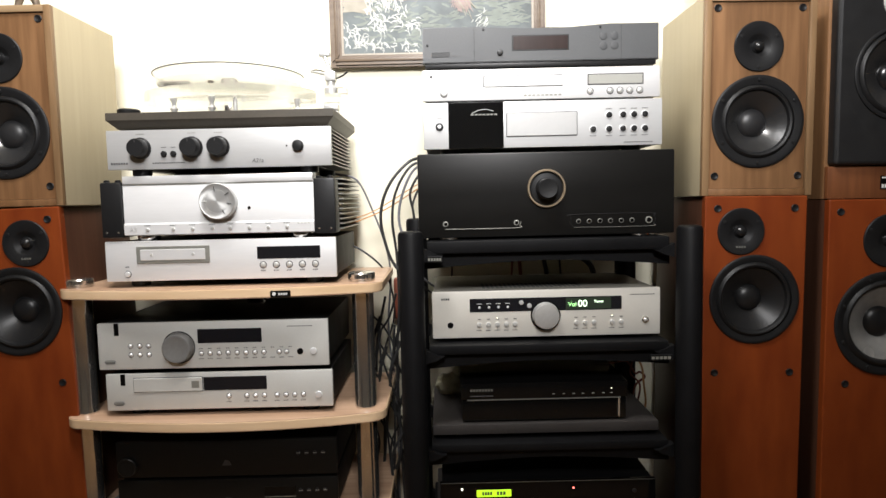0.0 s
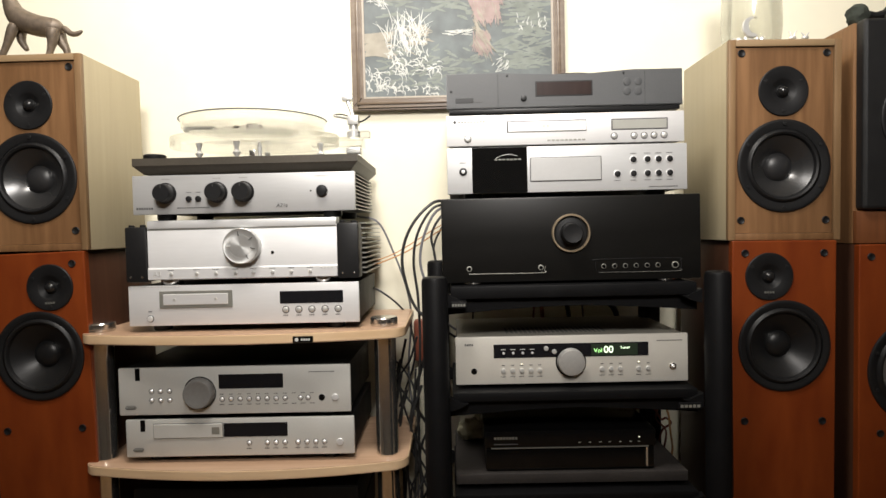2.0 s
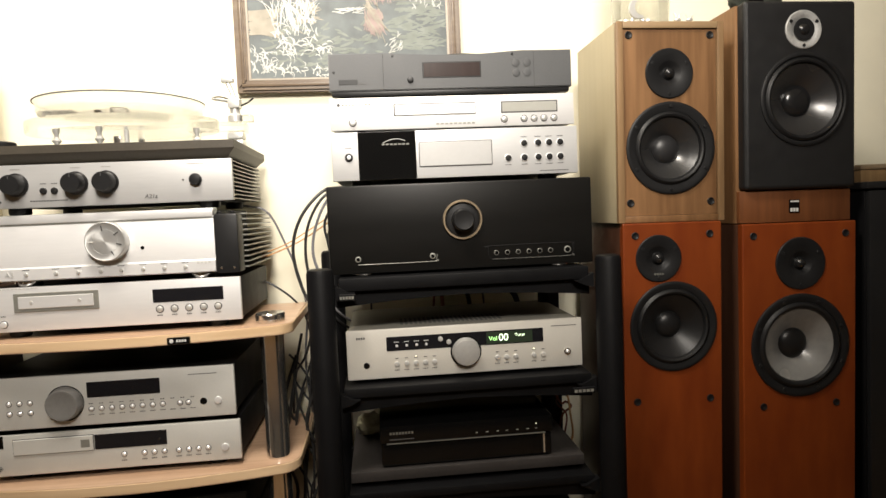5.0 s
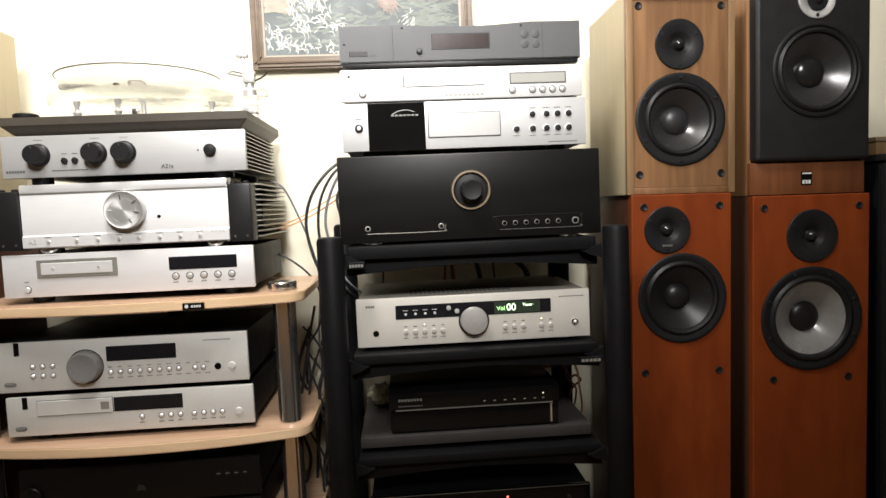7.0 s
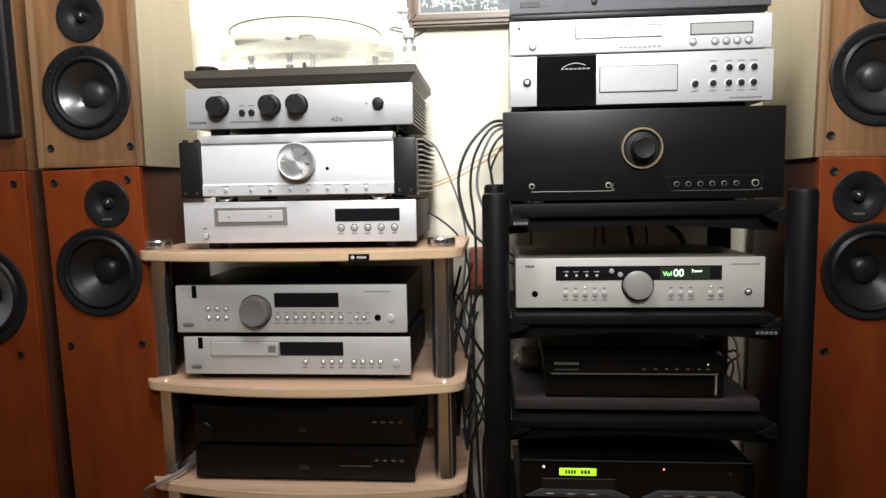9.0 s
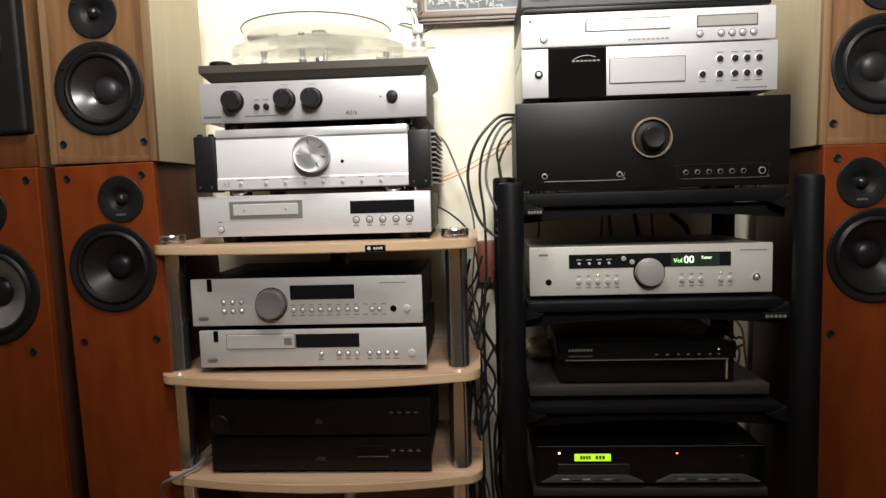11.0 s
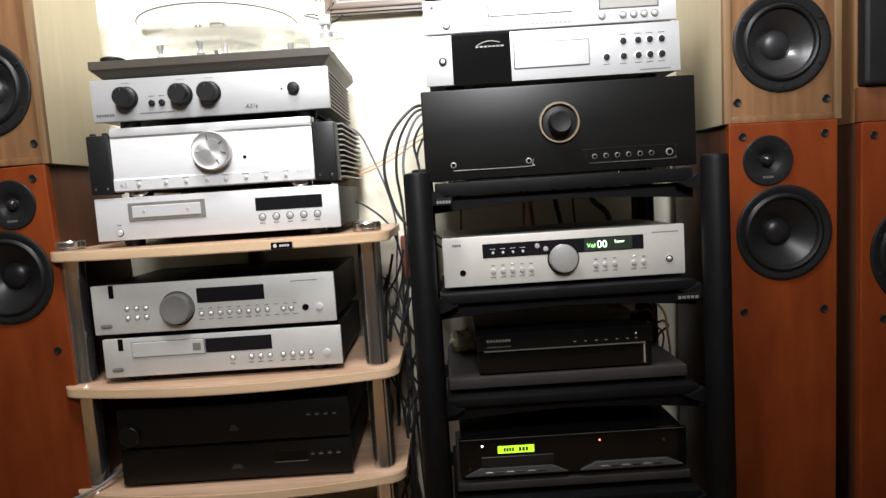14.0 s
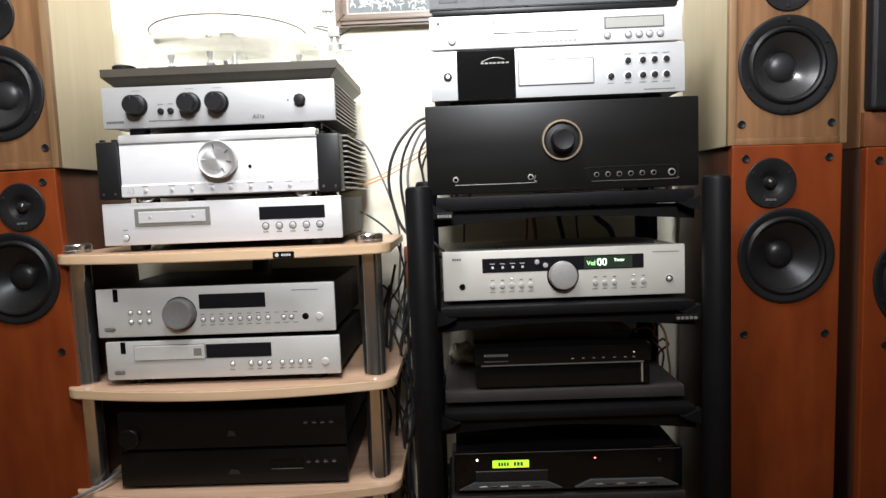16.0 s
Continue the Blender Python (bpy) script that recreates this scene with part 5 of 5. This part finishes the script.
solid("silver_moon_ornament", moon, SPUN, "small silver crescent moon ornament on a loudspeaker", "ornament", at=(0.650, 1.727, 1.3122))
bpy.data.objects["silver_moon_ornament"].scale = (1.15, 1.15, 1.25)
for xx, hh in ((0.728, 0.018), (0.752, 0.014)):
    bm = bmesh.new()
    blob(bm, 0, 0, 0.004, 0.007, 0.004, 0.0042, 10)
    for sx in (-1, 1):
        taper(bm, [(sx * 0.002, 0, 0.005), (sx * 0.004, 0, hh * 0.7), (sx * 0.008, 0, hh)], [0.0022, 0.0018, 0.0006], 8)
    solid("silver_figurine", bm, SPUN, "tiny silver figurine on a walnut loudspeaker", "figurine", "tiny silver figurines", at=(xx, 1.727, 1.3122))

# headphones lying on the black-fronted loudspeaker
t = thing("headphones", 0.902, 1.752, 1.3395, "dark worn headphones lying on a loudspeaker", "headphones")
FOAM = mat("dark_green_foam", (0.028, 0.034, 0.026), 0.9, 0.0, 160, 0.4, 0.8)
for sx in (-1, 1):
    bm = bmesh.new()
    blob(bm, sx * 0.0345, 0, 0.0225, 0.0195, 0.020, 0.0225, 24)
    for v in bm.verts:
        v.co += Vector((noise.noise(v.co * 95), noise.noise(v.co * 95 + Vector((5, 0, 0))), 0.6 * noise.noise(v.co * 80 + Vector((0, 9, 0))))) * 0.0055
    part("ear_pad", bm, FOAM, t)
part("headband", sweep([(-0.036, 0.005, 0.020), (-0.018, 0.0, 0.024), (0.0, 0.0, 0.021), (0.018, 0.0, 0.025), (0.036, 0.005, 0.021)], 0.0085, 10), BLACK_RUBBER, t)
solid("small_silver_dish", lathe([(0.012, 0), (0.014, 0.002), (0.02, 0.010), (0.019, 0.0115), (0.012, 0.004), (0, 0.0035)], 28, "z"), SPUN, "small silver dish on a black-fronted loudspeaker", "dish", at=(1.045, 1.76, 1.3395))

# dark cabinet beyond the loudspeakers
t = thing("black_cabinet", 1.402, 1.70, 0.0, "tall black cabinet standing beyond the loudspeakers", "cabinet")
part("body", box(-0.30, 0.30, 0.012, 0.34, 0.03, 0.975, 0.003), BLACK_STEEL, t)
part("top", box(-0.305, 0.305, 0.0, 0.342, 0.976, 0.990, 0.003), BLACK_PLASTIC, t)
part("plinth", box(-0.28, 0.28, 0.03, 0.33, 0, 0.0295), BLACK_STEEL, t)
part("door", box(-0.298, 0.298, 0.0, 0.0115, 0.035, 0.972, 0.002), BLACK_PLASTIC, t)
t = thing("brass_box", 1.168, 1.735, 0.990, "small brown and brass box on a black cabinet", "box")
part("body", box(-0.055, 0.055, 0.0, 0.06, 0, 0.025, 0.003), wood("brass_box_wood", (0.12, 0.07, 0.03), (0.25, 0.16, 0.08)), t)
part("lid", box(-0.057, 0.057, -0.002, 0.062, 0.0255, 0.036, 0.003), GOLD, t)

# ---- cables ----
CABLES = (
    ("cable", [(0.06, 1.944, 1.03), (0.02, 1.918, 1.022), (-0.028, 1.910, 0.968), (-0.048, 1.910, 0.897), (-0.030, 1.902, 0.812), (0.0, 1.885, 0.772), (0.03, 1.885, 0.76)], 0.0048, CABLE_BLACK, "thick black cable looping behind the racks"),
    ("cable", [(0.06, 1.927, 1.022), (0.022, 1.910, 1.01), (-0.012, 1.910, 0.955), (-0.022, 1.910, 0.890), (-0.014, 1.910, 0.811), (-0.012, 1.910, 0.70), (-0.02, 1.910, 0.55), (-0.015, 1.910, 0.35), (0.0, 1.910, 0.01)], 0.0042, CABLE_BLACK, "black cable hanging behind the racks"),
    ("cable", [(0.06, 1.935, 1.02), (0.026, 1.927, 1.0), (0.0, 1.927, 0.945), (-0.008, 1.927, 0.89), (0.006, 1.927, 0.84), (0.03, 1.927, 0.80)], 0.0042, CABLE_GREY, "grey cable curving behind the black rack"),
    ("cable", [(0.06, 1.952, 1.01), (0.034, 1.944, 0.985), (0.018, 1.944, 0.95), (0.024, 1.944, 0.91), (0.03, 1.944, 0.86)], 0.0040, CABLE_BLACK, "black cable dropping behind the black amplifier"),
    ("cable", [(0.07, 1.969, 1.0), (0.04, 1.969, 0.965), (0.022, 1.969, 0.92), (0.032, 1.969, 0.87)], 0.0035, CABLE_BLACK, "thin black cable behind the black amplifier"),
    ("speaker_cable", [(-0.16, 1.939, 0.876), (-0.12, 1.939, 0.884), (-0.04, 1.944, 0.915), (0.03, 1.952, 0.957), (0.08, 1.952, 0.985)], 0.0022, CABLE_ORANGE, "orange speaker cable between the two racks"),
    ("speaker_cable", [(-0.16, 1.939, 0.882), (-0.12, 1.944, 0.893), (-0.06, 1.948, 0.915), (0.03, 1.960, 0.968), (0.08, 1.960, 0.99)], 0.0018, CABLE_ORANGE, "thin orange speaker cable between the two racks"),
    ("mains_cable", [(-0.20, 1.952, 1.005), (-0.147, 1.952, 0.998), (-0.103, 1.952, 0.982), (-0.073, 1.969, 0.915), (-0.045, 1.969, 0.834), (-0.036, 1.994, 0.753), (-0.045, 1.994, 0.62), (-0.03, 1.994, 0.45), (-0.03, 1.994, 0.1)], 0.0032, CABLE_GREY, "grey power cord hanging from the amplifier"),
    ("mains_cable", [(-0.16, 1.969, 0.84), (-0.112, 1.960, 0.828), (-0.061, 1.969, 0.787), (-0.04, 2.002, 0.74), (-0.03, 2.002, 0.66), (-0.055, 2.002, 0.58), (-0.07, 2.002, 0.54)], 0.0032, CABLE_BLACK, "black power cord behind the beech rack"),
    ("mains_cable", [(-0.02, 1.935, 0.72), (-0.04, 1.952, 0.66), (-0.07, 1.977, 0.61), (-0.05, 1.977, 0.57), (-0.02, 1.952, 0.53), (-0.035, 1.952, 0.46), (0.0, 1.952, 0.38), (-0.03, 1.952, 0.28), (-0.02, 1.952, 0.05)], 0.0036, CABLE_BLACK, "tangled black power cord between the racks"),
    ("mains_cable", [(-0.08, 1.986, 0.66), (-0.05, 1.969, 0.63), (-0.03, 1.952, 0.585), (-0.045, 1.952, 0.50), (-0.02, 1.952, 0.42), (-0.045, 1.952, 0.33), (-0.03, 1.952, 0.05)], 0.0034, CABLE_BLACK, "black cord hanging between the racks"),
    ("mains_cable", [(-0.52, 1.868, 0.36), (-0.575, 1.784, 0.345), (-0.592, 1.734, 0.338), (-0.606, 1.700, 0.330), (-0.628, 1.675, 0.324), (-0.655, 1.675, 0.310), (-0.668, 1.700, 0.27), (-0.66, 1.742, 0.15), (-0.655, 1.784, 0.02)], 0.0045, CABLE_GREY, "grey mains lead draped over the beech shelf"),
    ("signal_cable", [(0.42, 1.92, 0.572), (0.466, 1.89, 0.577), (0.504, 1.88, 0.581), (0.530, 1.88, 0.555), (0.538, 1.885, 0.510), (0.543, 1.89, 0.455), (0.53, 1.93, 0.40)], 0.0034, CABLE_ORANGE, "copper-coloured signal cable behind the preamplifier"),
    ("signal_cable", [(0.42, 1.94, 0.545), (0.470, 1.90, 0.555), (0.500, 1.89, 0.560), (0.518, 1.885, 0.534), (0.530, 1.89, 0.535), (0.545, 1.90, 0.52), (0.528, 1.91, 0.50), (0.516, 1.90, 0.470)], 0.0034, RUST, "rust-coloured signal cable behind the preamplifier"),
    ("signal_cable", [(0.44, 1.93, 0.60), (0.485, 1.90, 0.590), (0.515, 1.90, 0.562), (0.512, 1.90, 0.53), (0.534, 1.90, 0.502), (0.530, 1.91, 0.45)], 0.0030, RUST, "reddish signal cable looping behind the preamplifier"),
    ("signal_cable", [(0.015, 1.92, 0.80), (0.04, 1.90, 0.765), (0.07, 1.93, 0.735), (0.10, 1.96, 0.72)], 0.0034, CABLE_GREY, "grey signal cable entering behind the receiver"),
    ("signal_cable", [(0.012, 1.93, 0.78), (0.038, 1.91, 0.745), (0.07, 1.94, 0.715), (0.10, 1.96, 0.70)], 0.0034, CABLE_BLACK, "black signal cable entering behind the receiver"),
    ("hanging_cord", [(0.32, 1.96, 0.835), (0.325, 1.965, 0.80), (0.335, 1.97, 0.75), (0.33, 1.97, 0.70)], 0.007, CABLE_BLACK, "black cord hanging behind the receiver"),
    ("hanging_cord", [(0.262, 1.965, 0.835), (0.27, 1.97, 0.79), (0.275, 1.97, 0.72)], 0.006, RUST, "brown cord hanging behind the receiver"),
    ("hanging_cord", [(0.40, 1.969, 0.835), (0.41, 1.969, 0.80), (0.44, 1.969, 0.77), (0.452, 1.969, 0.72)], 0.009, CABLE_BLACK, "thick black cord hanging behind the receiver"),
    ("hanging_cord", [(0.25, 1.977, 0.835), (0.255, 1.977, 0.80), (0.25, 1.977, 0.72)], 0.0035, RUST, "rusty red cord hanging behind the receiver"),
    ("hanging_cord", [(0.11, 1.977, 0.835), (0.112, 1.977, 0.79), (0.108, 1.977, 0.72)], 0.003, CABLE_BLACK, "black cord hanging behind the receiver"),
    ("hanging_cord", [(0.37, 1.977, 0.835), (0.366, 1.977, 0.80), (0.372, 1.977, 0.72)], 0.003, CABLE_BLACK, "thin black cord hanging behind the receiver"),
)
for name, pts, r, material, label in CABLES:
    solid(name, sweep(pts, r * 0.72, 8), material, label, "cable", "cables behind the racks")
# the tangle of cords hanging low between the racks
cord_rng = random.Random(11)
for k in range(11):
    x0, y0, top = -0.075 + 0.0085 * k, cord_rng.uniform(1.86, 1.985), cord_rng.uniform(0.50, 0.74)
    pts, n = [], 7
    for q in range(n + 1):
        u = q / n
        pts.append((x0 + cord_rng.uniform(-0.022, 0.022), y0 + cord_rng.uniform(-0.02, 0.02), top * (1 - u) + 0.006))
    solid("hanging_cord", sweep(pts, cord_rng.choice((0.0024, 0.003, 0.0036)), 8), CABLE_BLACK, "black cord in the tangle between the racks", "cable", "cables behind the racks")
t = thing("wall_box", 0.0, WALL_Y - 0.036, 0.645, "rust-red box fixed to the wall behind the racks", "box")
part("body", box(-0.032, 0.032, 0.0, 0.034, 0, 0.10, 0.006), RUST, t)
bm = bmesh.new()
bmesh.ops.create_icosphere(bm, subdivisions=3, radius=1)
for v in bm.verts:
    crumple = 1 + 0.35 * noise.noise(v.co * 1.9 + Vector((3, 1, 7))) + 0.12 * noise.noise(v.co * 5.3)
    v.co = Vector((v.co.x * 0.030 * crumple, v.co.y * 0.022 * crumple, max(0.0, 0.022 + v.co.z * 0.026 * crumple)))
solid("paper_packet", bm, mat("crumpled_olive_wrapper", (0.36, 0.34, 0.24), 0.4, 0.0, 60, 0.45, 0.3), "crumpled pale olive packet on the grey rack board", "packet", at=(0.098, 1.90, 0.4923), smooth=False)

# ---- the lamps' fittings ----
t = thing("ceiling_spot_lamp", LAMP[0], LAMP[1], 2.5, "small ceiling spot lamp turned towards the racks", "lamp")
part("rose", lathe([(0.05, -0.02), (0.055, -0.016), (0.055, 0.0)], 32, "z"), PALE_PRINT, t)
part("stem", lathe([(0.008, -0.07), (0.008, -0.019)], 16, "z"), CHROME, t)
t = thing("ceiling_lamp", GLOBE[0], GLOBE[1], 2.5, "round white ceiling lamp near the wall", "lamp")
part("rose", lathe([(0.05, -0.03), (0.06, -0.026), (0.06, 0.0)], 32, "z"), PALE_PRINT, t)
